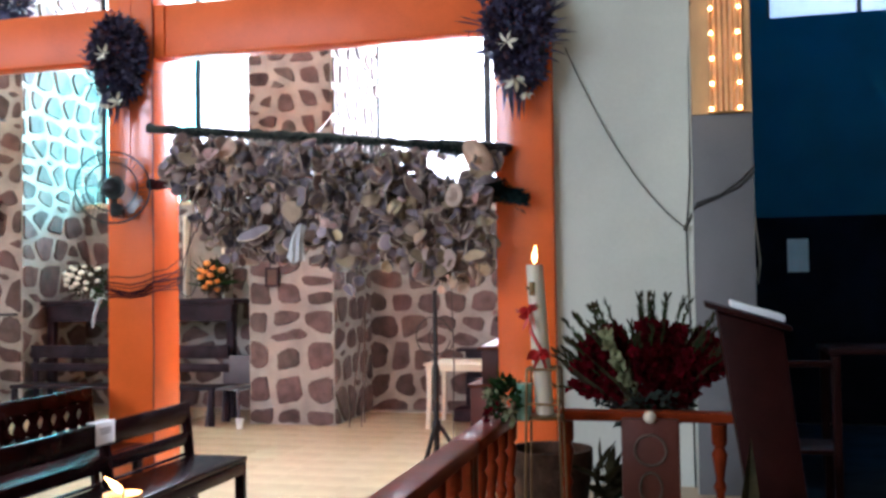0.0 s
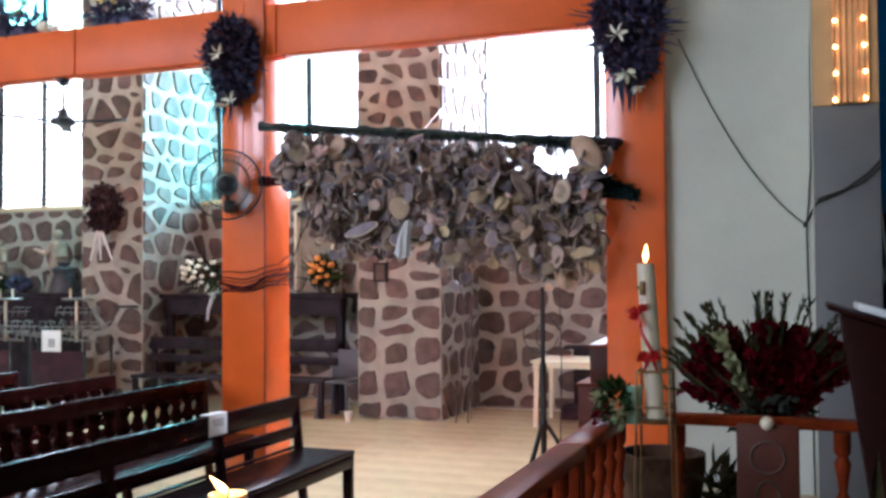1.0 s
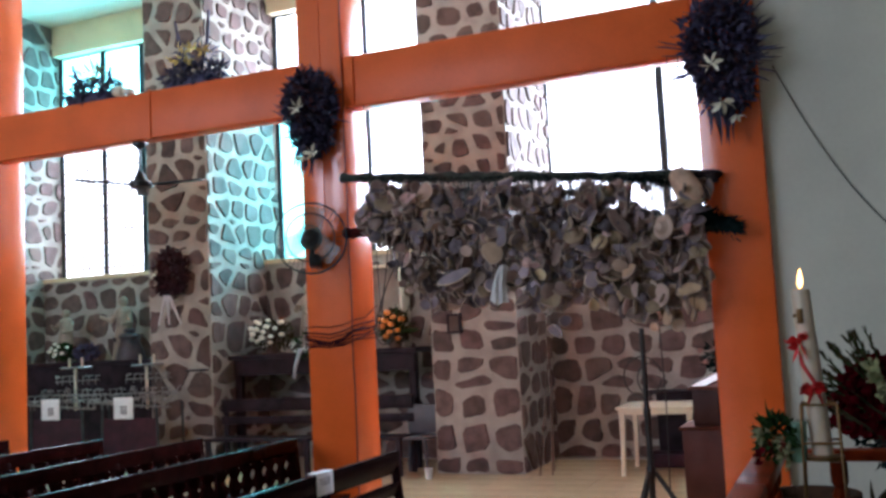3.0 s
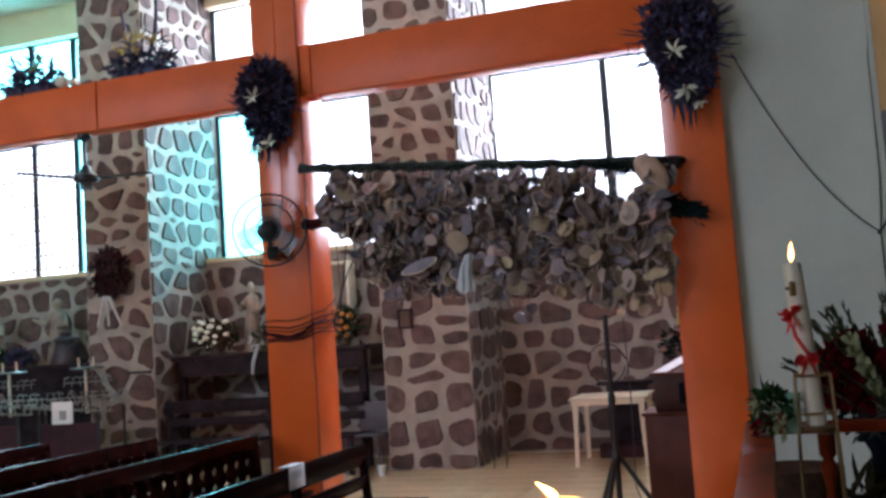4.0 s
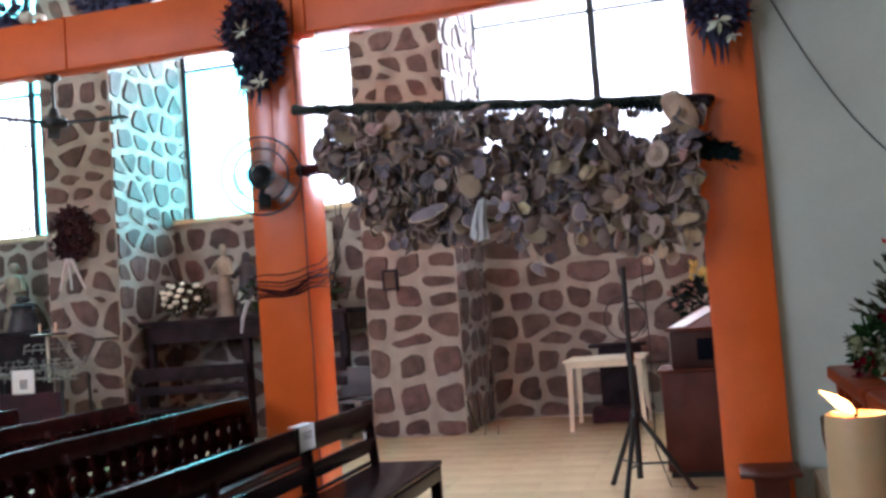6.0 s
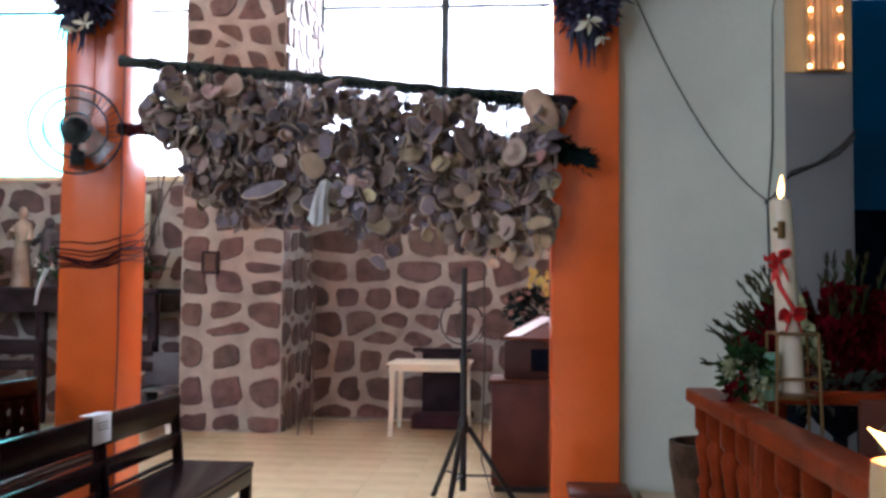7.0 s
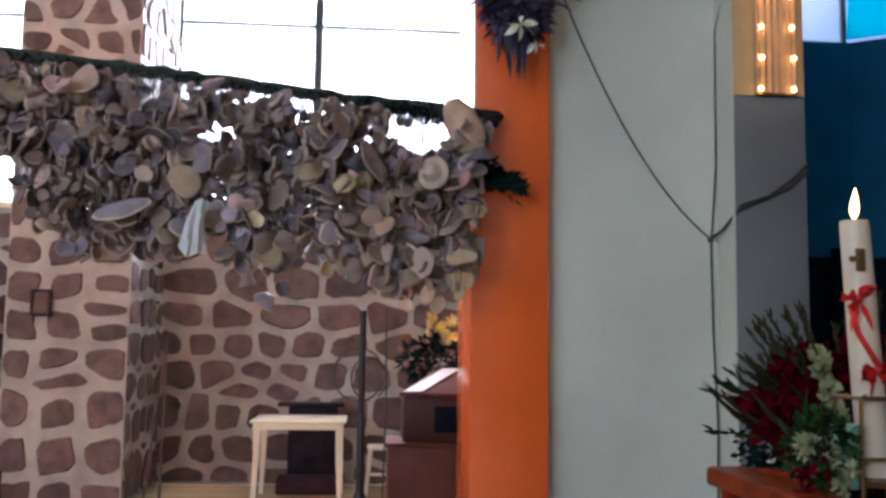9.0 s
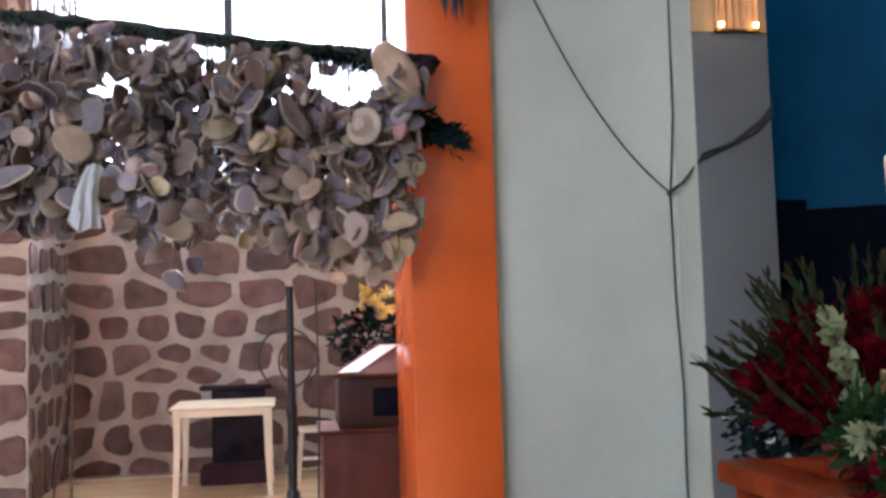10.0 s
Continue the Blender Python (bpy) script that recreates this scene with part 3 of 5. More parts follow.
def lower_edge(x):
    """How far down the curtain of discs reaches at x."""
    steps = ((-3.15, 2.42), (-2.91, 2.22), (-2.79, 1.94), (-2.6, 1.78), (-2.1, 1.80), (-1.95, 1.80), (-1.74, 1.72), (-1.5, 1.76),
             (-1.25, 1.70), (-1.05, 1.62), (-0.85, 1.58), (-0.70, 1.66), (-0.58, 1.84), (-0.5, 2.0))
    for (a, za), (b, zb) in zip(steps, steps[1:]):
        if a <= x <= b:
            return za + (zb - za) * (x - a) / (b - a)
    return 2.0


rng = random.Random(11)
# gaps where the window shows through: centre, half width, half height
holes = [(-0.88, 2.475, 0.17, 0.07), (-1.21, 2.44, 0.035, 0.06), (-1.93, 2.44, 0.12, 0.03), (-1.79, 2.61, 0.03, 0.035), (-2.13, 2.63, 0.03, 0.03),
         (-2.26, 2.66, 0.04, 0.02), (-3.03, 2.60, 0.03, 0.05), (-3.04, 2.28, 0.05, 0.05), (-3.12, 2.72, 0.05, 0.06), (-2.9, 2.74, 0.03, 0.02), (-1.05, 2.47, 0.06, 0.02)]


def in_hole(x, z, r):
    return any(((x - a) / (c + r * 0.5)) ** 2 + ((z - r - b) / (d + r * 0.5)) ** 2 < 1 for a, b, c, d in holes)


cord, rest = bmesh.new(), bmesh.new()
made = 0
while made < 1720:
    x = rng.uniform(-3.14, -0.60)
    top = 2.905 - 0.30 * (x + 3.37) / 2.89 - 0.05
    low = lower_edge(x)
    z = low + 0.05 + (top - low - 0.05) * rng.random() ** 0.8
    kind, r, me = pick(rng, x, z)
    if z - 2 * r < low - 0.02:
        z = low + 2 * r
    if z > top or in_hole(x, z, r):
        continue
    y = 5.43 + rng.uniform(-0.15, 0.11)
    m = pose(x, y, z, rng.gauss(-6, 34), rng.gauss(0, 30), rng.gauss(0, 52))
    if made < 285:
        ob = new("hanging_disc", me)
        ob.matrix_basis = m
        tagged(ob, LABELS[kind], "ornament", "ornaments hung on the poles")
    else:
        n0, f0 = len(rest.verts), len(rest.faces)
        rest.from_mesh(me)
        rest.verts.ensure_lookup_table()
        rest.faces.ensure_lookup_table()
        tone = (0, 2, 3, 4, 5)[TONES.index(me.materials[0])]
        for fc in rest.faces[f0:]:
            if fc.material_index == 0:
                fc.material_index = tone
        bmesh.ops.transform(rest, matrix=m @ pose(0, 0.03, 0), verts=rest.verts[n0:])
    if made % 3 == 0:
        tube(cord, [(x, y, z - 0.004), (x + rng.gauss(0, 0.01), (y + 5.47) / 2, (z + top) / 2), (x, 5.50, top + 0.05)], 0.0022, 4)
    made += 1
rest_ob = part("small_hanging_discs", rest, DISC)
for shade in (DISC_RIM, DISC_GREY, DISC_OCHRE, DISC_RED, DISC_DARK):
    rest_ob.data.materials.append(shade)
tagged(rest_ob, "crowd of small brown weathered discs hung between the larger ones", "ornament", kind="stuff")
# a few pieces on longer cords under the rest
for x, z, i, j, k in ((-1.76, 1.74, 7, 1, 3), (-1.66, 1.66, 5, 2, 4), (-1.60, 1.70, 0, 1, 4), (-1.05, 1.70, 1, 1, 0), (-0.95, 1.62, 2, 0, 2), (-0.80, 1.64, 3, 1, 0),
                      (-2.62, 1.88, 0, 1, 4), (-2.45, 1.86, 4, 1, 3), (-1.35, 1.80, 2, 1, 2), (-0.68, 1.70, 1, 1, 2), (-2.20, 1.84, 1, 0, 3)):
    kind, r, me = pieces[i, j, k]
    ob = new("hanging_disc", me)
    ob.matrix_basis = pose(x, 5.36, z, rng.gauss(0, 15), rng.gauss(0, 20), rng.gauss(0, 40))
    tagged(ob, LABELS[kind], "ornament", "ornaments hung on the poles")
    tube(cord, [(x, 5.36, z - 0.004), (x, 5.40, 2.2)], 0.0025, 4)
# the largest pieces, in front of the rest
for x, z, i, r, k in ((-2.11, 2.25, 0, 0.085, 2), (-2.36, 2.10, 4, 0.095, 4), (-0.84, 2.34, 8, 0.085, 0), (-1.96, 2.36, 1, 0.075, 1), (-1.35, 2.34, 5, 0.08, 1),
                      (-2.66, 2.66, 1, 0.065, 0), (-0.70, 1.88, 4, 0.06, 2), (-1.08, 2.02, 0, 0.062, 2)):
    kind = KINDS[i]
    ob = new("hanging_disc", disc_mesh(kind, r, 7 + 13 * i + k, TONES[k]))
    ob.matrix_basis = pose(x, 5.27, z, rng.gauss(-18, 14), rng.gauss(0, 20), rng.gauss(0, 26))
    tagged(ob, LABELS[kind], "ornament", "ornaments hung on the poles")
    tube(cord, [(x, 5.27, z - 0.004), (x, 5.38, z + 0.12), (x, 5.48, min(2.6, z + 0.4))], 0.0025, 4)
tagged(part("cord", cord, CABLE, rack), kind="stuff")
# a large pale shell shape at the end of the upper pole and a white cloth bag
bm = bmesh.new()
lathe(bm, [(0.01, 0.12), (0.05, 0.10), (0.085, 0.02), (0.09, -0.08), (0.06, -0.15), (0.01, -0.17)], 16, wobble=0.12)
bmesh.ops.scale(bm, vec=(1, 0.45, 1), verts=bm.verts)
ob = part("hanging_gourd", bm, DISC_OCHRE)
ob.matrix_basis = pose(-0.69, 5.34, 2.55, 0, -35, 0)
tagged(ob, "flat brown gourd shell tied to the upper pole", "ornament", "ornaments hung on the poles")
bm = bmesh.new()
lathe(bm, [(0.012, 0.0), (0.034, -0.015), (0.038, -0.07), (0.047, -0.14), (0.058, -0.21), (0.068, -0.27), (0.062, -0.275)], 26)
for v in bm.verts:
    v.co.x += 0.10 * v.co.z + 0.012 * math.sin(v.co.z * 17)
    v.co.y = v.co.y * 0.3 + 0.010 * math.sin(v.co.x * 130 + v.co.z * 9)
    v.co.z += 0.018 * math.sin(v.co.x * 55) * (1 if v.co.z < -0.25 else 0)
ob = part("cloth_bag", bm, WHITE_CLOTH)
ob.matrix_basis = pose(-1.955, 5.20, 2.08, 0, 8, 20)
tagged(ob, "white cloth strip hanging among the discs", "cloth")
# ---- flowers ----


def lily(parent, at, size, mat_, face=(0, -1, 0.2), n=6):
    bm = bmesh.new()
    f = Vector(face).normalized()
    s = f.orthogonal().normalized()
    u = f.cross(s)
    for k in range(n):
        a = 2 * math.pi * k / n + 0.3
        d = (math.cos(a) * s + math.sin(a) * u)
        blade(bm, Vector(at), Vector(at) + d * size + f * size * 0.45, size * 0.42, bend=0.1)
    part("bloom", bm, mat_, parent, "pale open bloom" if mat_ is PETAL_WHITE else "")


def foliage(bm, n, center, radii, length, width, out=0.8):
    c = Vector(center)
    for _ in range(n):
        d = rnd_dir()
        p = c + Vector((d.x * radii[0], d.y * radii[1], d.z * radii[2])) * random.uniform(0.35, 1.0) ** 0.6
        blade(bm, p, p + (d * out + rnd_dir() * 0.6).normalized() * random.uniform(0.6, 1.2) * length, width, bend=0.15)


def swag(at, sx, sz, tips):
    w = thing("flower_swag", "dark purple-blue leafy swag with pale lilies tied on an orange column", "flower swag", at, group="swags on the columns")
    bm = bmesh.new()
    foliage(bm, 1700, (0, 0, sz * 0.2), (sx * 0.92, 0.13, sz * 0.68), 0.07, 0.030, out=0.5)
    foliage(bm, 800, (0.02, 0, -sz * 0.42), (sx * 0.66, 0.11, sz * 0.46), 0.07, 0.028, out=0.5)
    foliage(bm, 260, (0, -0.02, sz * 0.1), (sx * 0.98, 0.12, sz * 0.80), 0.10, 0.014, out=0.8)
    tagged(part("foliage", bm, LEAF_DARK, w), kind="stuff")
    bm = bmesh.new()
    foliage(bm, 420, (0, -0.03, 0.05), (sx * 0.88, 0.14, sz * 0.8), 0.05, 0.034, out=0.25)
    tagged(part("dark_petal", bm, MAROON, w), kind="stuff")
    bm = bmesh.new()
    for _ in range(tips):
        a = random.uniform(-0.7, 0.7) + (math.pi if random.random() < 0.35 else 0)
        d = Vector((math.cos(a), random.uniform(-0.4, 0.1), math.sin(a)))
        p = Vector((d.x * sx * 0.8, -0.05, d.z * sz * 0.7))
        blade(bm, p, p + d * random.uniform(0.12, 0.22), 0.016)
    for _ in range(14):
        x = random.uniform(-0.08, 0.08)
        blade(bm, (x, -0.06, -sz * 0.7), (x + random.uniform(-0.05, 0.05), -0.08, -sz - random.uniform(0.02, 0.18)), 0.03)
    tagged(part("frond", bm, LEAF_DARK, w), kind="stuff")
    return w


w = swag((-3.66, 5.50, 3.46), 0.25, 0.40, 4)
lily(w, (0.0, -0.19, 0.02), 0.08, PETAL_WHITE)
lily(w, (0.10, -0.16, -0.36), 0.075, PETAL_WHITE)
lily(w, (-0.01, -0.16, -0.38), 0.055, PETAL_WHITE, (0, -0.2, -1))
w = swag((-0.40, 5.48, 3.42), 0.28, 0.48, 26)
lily(w, (-0.04, -0.19, -0.10), 0.085, PETAL_WHITE)
lily(w, (0.01, -0.18, -0.36), 0.095, PETAL_WHITE, (0, -0.5, -1))
lily(w, (0.09, -0.16, -0.46), 0.06, PETAL_WHITE, (0.3, -0.2, -1))
w = swag((-7.60, 5.50, 3.05), 0.24, 0.36, 10)
lily(w, (0.02, -0.19, 0.02), 0.09, PETAL_WHITE)


def wreath(at):
    w = thing("wreath", "round dark maroon wreath with pale ribbons on the stone pier", "wreath", at)
    bm = bmesh.new()
    foliage(bm, 1500, (0, 0, 0), (0.29, 0.12, 0.35), 0.055, 0.042, out=0.3)
    part("foliage", bm, MAROON, w)
    bm = bmesh.new()
    for dx in (-0.10, 0.0, 0.11):
        tube(bm, [(dx * 0.3, -0.08, -0.30), (dx, -0.06, -0.5), (dx * 1.7, -0.05, -0.68)], [0.02, 0.018, 0.012], 6)
    part("ribbon", bm, WHITE_CLOTH, w, "pale dangling ribbons")
    lily(w, (-0.12, -0.16, 0.0), 0.07, PETAL_WHITE)


wreath((-7.93, 9.10, 2.60))


def beam_flowers(at, bloom, blooms, stalks):
    w = thing("flower_arrangement", "dark leafy flower mound standing on the orange beam", "flowers", at, group="arrangements on the beam")
    bm = bmesh.new()
    foliage(bm, 420, (0, 0, 0.10), (0.34, 0.09, 0.11), 0.08, 0.03)
    foliage(bm, 60, (0, 0, 0.22), (0.22, 0.10, 0.14), 0.14, 0.02)
    lathe(bm, [(0.28, 0), (0.30, 0.03), (0.2, 0.10), (0.02, 0.12)], 12)
    bm.verts.ensure_lookup_table()
    for v in bm.verts[-48:]:
        v.co.y *= 0.32
    part("foliage", bm, LEAF_DARK, w)
    for x, z in stalks:
        bm = bmesh.new()
        tube(bm, [(x * 0.4, 0, 0.1), (x * 0.8, 0, z * 0.6), (x, -0.02, z)], [0.012, 0.018, 0.012], 6)
        part("stem", bm, LEAF_DARK, w)
    for _ in range(blooms):
        lily(w, (random.uniform(-0.2, 0.2), -0.08, random.uniform(0.2, 0.34)), 0.075, bloom, rnd_dir(0.6))


beam_flowers((-6.08, 5.705, 3.921), PETAL_CREAM, 2, ((-0.24, 0.40), (0.22, 0.32)))
beam_flowers((-4.95, 5.705, 3.921), PETAL_YELLOW, 6, ((-0.17, 0.62), (0.20, 0.66)))
d = thing("spotlight", "small white spotlight fixed on the beam's edge", "lamp", (-5.62, 5.60, 3.921))
bm = bmesh.new()
tube(bm, [(-0.1, -0.02, 0.04), (-0.02, -0.02, 0.03), (0.0, -0.02, 0.03)], [0.045, 0.05, 0.03], 12)
part("head", bm, PLASTIC, d)
bm = bmesh.new()
box(bm, 0.0, 0.08, -0.04, 0.04, 0.0, 0.05, bevel=0.008)
part("base", bm, PLASTIC, d)

# ---- fans ----
f = thing("wall_fan", "dark wall fan with a round wire cage on the orange column", "fan", (-3.61, 5.36, 2.42), 26)
bm = bmesh.new()
lathe(bm, [(0.03, -0.10), (0.08, -0.09), (0.09, -0.02), (0.07, 0.06), (0.02, 0.08)], 16)
bmesh.ops.rotate(bm, cent=(0, 0, 0), matrix=Matrix.Rotation(radians(90), 3, "X"), verts=bm.verts)
part("motor", bm, BLACK, f)
bm = bmesh.new()
box(bm, -0.03, 0.06, 0.02, 0.238, -0.22, -0.12, bevel=0.012)
box(bm, -0.02, 0.02, 0.04, 0.08, -0.14, -0.02, bevel=0.006)
part("bracket", bm, BLACK, f)
bm = bmesh.new()
for r, y in ((0.280, -0.03), (0.281, -0.015), (0.19, -0.085), (0.09, -0.11)):
    tube(bm, [(r * math.cos(a), y, r * math.sin(a)) for a in np.linspace(0, 2 * math.pi, 41)], 0.0065, 5, ends=False)
cage = part("cage", bm, IRON, f)
for k in range(40):
    a = 2 * math.pi * k / 40
    bm = bmesh.new()
    tube(bm, [(0.05 * math.cos(a), -0.115, 0.05 * math.sin(a)), (0.19 * math.cos(a + 0.1), -0.087, 0.19 * math.sin(a + 0.1)),
              (0.28 * math.cos(a + 0.2), -0.03, 0.28 * math.sin(a + 0.2))], 0.0024, 4)
    part("wire", bm, IRON, cage)

for k in range(3):
    bm = bmesh.new()
    vs = box(bm, 0.05, 0.245, -0.004, 0.004, -0.085, 0.085, bevel=0.003)
    bmesh.ops.rotate(bm, cent=(0, 0, 0), matrix=Matrix.Rotation(radians(22), 3, "X"), verts=bm.verts)
    bmesh.ops.translate(bm, vec=(0, -0.06, 0), verts=bm.verts)
    bmesh.ops.rotate(bm, cent=(0, 0, 0), matrix=Matrix.Rotation(radians(120 * k + 40), 3, "Y"), verts=bm.verts)
    part("fan_blade", bm, SMOKE, f)

f = thing("ceiling_fan", "black three-bladed fan hanging from the beam on a rod", "fan", (-5.56, 5.70, 3.49))
bm = bmesh.new()
lathe(bm, [(0.06, 0.0), (0.06, -0.03), (0.02, -0.06), (0.012, -0.065)], 12)
tube(bm, [(0, 0, -0.05), (0, 0, -0.36)], 0.012, 8)
part("rod", bm, BLACK, f)
bm = bmesh.new()
lathe(bm, [(0.03, -0.27), (0.05, -0.33), (0.11, -0.37), (0.11, -0.41), (0.03, -0.43)], 16)
part("motor", bm, BLACK, f)
for a in (8, 128, 248):
    bm = bmesh.new()
    box(bm, 0.08, 0.62, -0.05, 0.05, -0.397, -0.388, bevel=0.003, m=pose(0, 0, 0, 0, 0, a))
    part("fan_blade", bm, BLACK, f)

# ---- wires ----


def cable(name, runs, r, mat_, label, category="cable"):
    bm = bmesh.new()
    for pts in runs:
        tube(bm, pts, r, 6)
    return tagged(part(name, bm, mat_), label, category)


def sag(a, b, drop, n=14):
    a, b = Vector(a), Vector(b)
    return [a.lerp(b, t) - Vector((0, 0, drop * 4 * t * (1 - t))) for t in (k / n for k in range(n + 1))]


cb = thing("cable_bundle", "bundle of dark cables wrapped round the orange column", "cables")
for k in range(9):
    z = 1.58 + 0.020 * k + random.uniform(-0.015, 0.015)
    dip = random.uniform(0.02, 0.09)
    bm = bmesh.new()
    tube(bm, [(-3.83, 6.0, z - 0.02), (-3.83, 5.585, z - 0.03), (-3.72, 5.578, z - dip * 0.7), (-3.60, 5.576, z - dip), (-3.48, 5.578, z - dip * 0.6), (-3.385, 5.582, z + random.uniform(-0.01, 0.03)),
              (-3.365, 5.75, z + 0.03), (-3.375, 6.0, z + 0.05 + random.uniform(-0.03, 0.08))], random.uniform(0.004, 0.0065), 6)
    part("cable", bm, WIRE_RED, cb)
for pts in (sag((-3.37, 5.98, 1.62), (-3.25, 6.02, 2.4), 0.05), sag((-3.36, 5.9, 1.66), (-3.1, 5.95, 2.25), -0.1), sag((-3.36, 5.9, 1.66), (-3.2, 5.95, 1.68), 0.12)):
    bm = bmesh.new()
    tube(bm, pts, 0.006, 6)
    part("cable", bm, CABLE, cb)
t = thing("flower_sprig", "small white flower sprig with a ribbon tied to the column", "flowers", (-3.84, 5.70, 1.55))
bm = bmesh.new()
foliage(bm, 90, (-0.06, 0, 0.02), (0.10, 0.07, 0.10), 0.05, 0.02)
part("leaves", bm, LEAF, t)
bm = bmesh.new()
tube(bm, [(-0.08, -0.05, 0.0), (-0.13, -0.06, -0.14), (-0.15, -0.05, -0.24)], [0.018, 0.014, 0.01], 6)
part("ribbon", bm, WHITE_CLOTH, t)
for _ in range(5):
    lily(t, (random.uniform(-0.14, 0.02), -0.07, random.uniform(-0.03, 0.09)), 0.03, PETAL_WHITE)
cable("wall_cable", [sag((-0.10, 5.685, 3.35), (0.735, 5.685, 2.0), 0.18)], 0.0045, CABLE, "thin dark cable sagging across the pale wall").location.x = 0.02
cable("wall_cable", [[(0.79, 5.44, 3.55), (0.775, 5.69, 3.2), (0.772, 5.69, 2.75), (0.768, 5.688, 2.4), (0.75, 5.688, 2.15), (0.737, 5.688, 2.0)],
                     [(0.735, 5.688, 2.0), (0.74, 5.688, 1.5), (0.76, 5.688, 1.0), (0.755, 5.688, 0.6), (0.76, 5.688, 0.0)]], 0.0055, CABLE, "dark cable running down the pale wall's corner").location.x = 0.02
cable("wall_cable", [[(0.735, 5.685, 2.0), (0.76, 5.55, 2.03), (0.81, 5.442, 2.13), (0.95, 5.442, 2.19), (1.10, 5.442, 2.26), (1.205, 5.44, 2.36)],
                     [(0.735, 5.68, 1.99), (0.77, 5.55, 2.04), (0.83, 5.436, 2.16), (0.98, 5.436, 2.21), (1.12, 5.436, 2.31), (1.205, 5.44, 2.40)]], 0.008, CABLE, "twin black cables bent across the grey pilaster").location.x = 0.005
cable("wall_cable", [[(1.245, 5.70, 2.5), (1.25, 5.72, 2.1), (1.28, 5.72, 1.75), (1.265, 5.72, 1.6), (1.245, 5.72, 1.75), (1.25, 5.72, 2.1)]], 0.006, PLASTIC, "pale cable loop hanging on the pilaster's edge").location.x = -0.03

cable("hanging_wire", [[(-0.775, 5.56, 3.49), (-0.80, 5.52, 3.1), (-0.805, 5.51, 2.8), (-0.79, 5.50, 2.64)], [(-0.70, 5.56, 3.49), (-0.72, 5.52, 3.0), (-0.70, 5.50, 2.63)]], 0.003, CABLE, "thin dark wires tying the pole up to the beam", "wire")
cable("hanging_wire", [[(-3.21, 5.59, 3.49), (-3.17, 5.6, 2.9), (-3.16, 5.6, 2.3), (-3.15, 5.62, 1.76)]], 0.004, CABLE, "thin dark wire hanging from the beam beside the column", "wire")
cable("tie_rope", [sag((-1.98, 5.50, 2.77), (-3.22, 10.93, 4.62), 0.02)], 0.006, DISC_RIM, "thin tan rope tied from the pole to the window", "rope")

# ---- light panel on the pilaster ----
lp = thing("light_panel", "sheer orange curtain panel edged with glowing warm bulbs", "light panel", (0.012, 0, -0.022))
bm = bmesh.new()
rows = []
for k in range(49):
    x, y = 0.915 + 0.22 * k / 48, 5.436 - 0.009 * math.sin(k * 0.8)
    rows.append([bm.verts.new(p) for p in ((x, y - 0.003, 2.80), (x, y - 0.003, 4.6), (x, y + 0.003, 4.6), (x, y + 0.003, 2.80))])
for a, b in zip(rows, rows[1:]):
    for q in range(4):
        bm.faces.new((a[q], b[q], b[(q + 1) % 4], a[(q + 1) % 4]))
bm.faces.new(rows[0])
bm.faces.new(rows[-1])
part("curtain", bm, CURTAIN, lp)
bm = bmesh.new()
box(bm, 0.91, 1.14, 5.424, 5.45, 2.785, 2.80, bevel=0.004)
part("hem_bar", bm, BRASS, lp)
for k in range(8):
    for x in (0.935, 1.115):
        bm = bmesh.new()
        bmesh.ops.create_uvsphere(bm, u_segments=12, v_segments=8, radius=0.013, matrix=pose(x + random.gauss(0, 0.004), 5.405, 2.815 + 0.172 * k))
        part("bulb", bm, BULB, lp)
# ---- side aisle: tables, stand, podium ----
t = thing("plastic_table", "cream plastic table with square top and four legs", "table", (-1.715, 9.50, 0))
bm = bmesh.new()
box(bm, -0.42, 0.42, -0.40, 0.40, 0.710, 0.735, bevel=0.012)
part("tabletop", bm, PLASTIC, t)
bm = bmesh.new()
for b in ((-0.39, 0.39, -0.385, -0.37), (-0.39, 0.39, 0.37, 0.385)):
    box(bm, *b, 0.655, 0.709)
for b in ((-0.385, -0.37, -0.368, 0.368), (0.37, 0.385, -0.368, 0.368)):
    box(bm, *b, 0.655, 0.709)
part("apron", bm, PLASTIC, t)
for sx in (-1, 1):
    for sy in (-1, 1):
        bm = bmesh.new()
        tube(bm, [(sx * 0.355, sy * 0.34, 0.709), (sx * 0.36, sy * 0.345, 0.35), (sx * 0.375, sy * 0.36, 0.0)], [0.042, 0.034, 0.028], 4)
        part("leg", bm, PLASTIC, t)
s = thing("plastic_stool", "pale plastic stool behind the podium", "stool", (-0.93, 9.9, 0))
bm = bmesh.new()
box(bm, -0.17, 0.17, -0.17, 0.17, 0.42, 0.45, bevel=0.012)
part("seat", bm, PLASTIC, s)
for sx in (-1, 1):
    for sy in (-1, 1):
        bm = bmesh.new()
        tube(bm, [(sx * 0.14, sy * 0.14, 0.42), (sx * 0.18, sy * 0.18, 0.0)], [0.022, 0.018], 6)
        part("leg", bm, PLASTIC, s)
bm = bmesh.new()
box(bm, -0.15, 0.15, -0.15, -0.135, 0.18, 0.21, bevel=0.004)
part("stretcher", bm, PLASTIC, s)
k = thing("kneeler", "dark wooden kneeler with a maroon cushion under the table", "kneeler", (-1.65, 10.15, 0))
bm = bmesh.new()
box(bm, -0.22, 0.26, -0.06, -0.02, 0.10, 0.80, bevel=0.012)
part("front_board", bm, DARKWOOD, k)
bm = bmesh.new()
box(bm, -0.32, 0.32, -0.14, 0.10, 0.802, 0.84, bevel=0.01)
part("ledge", bm, DARKWOOD, k)
bm = bmesh.new()
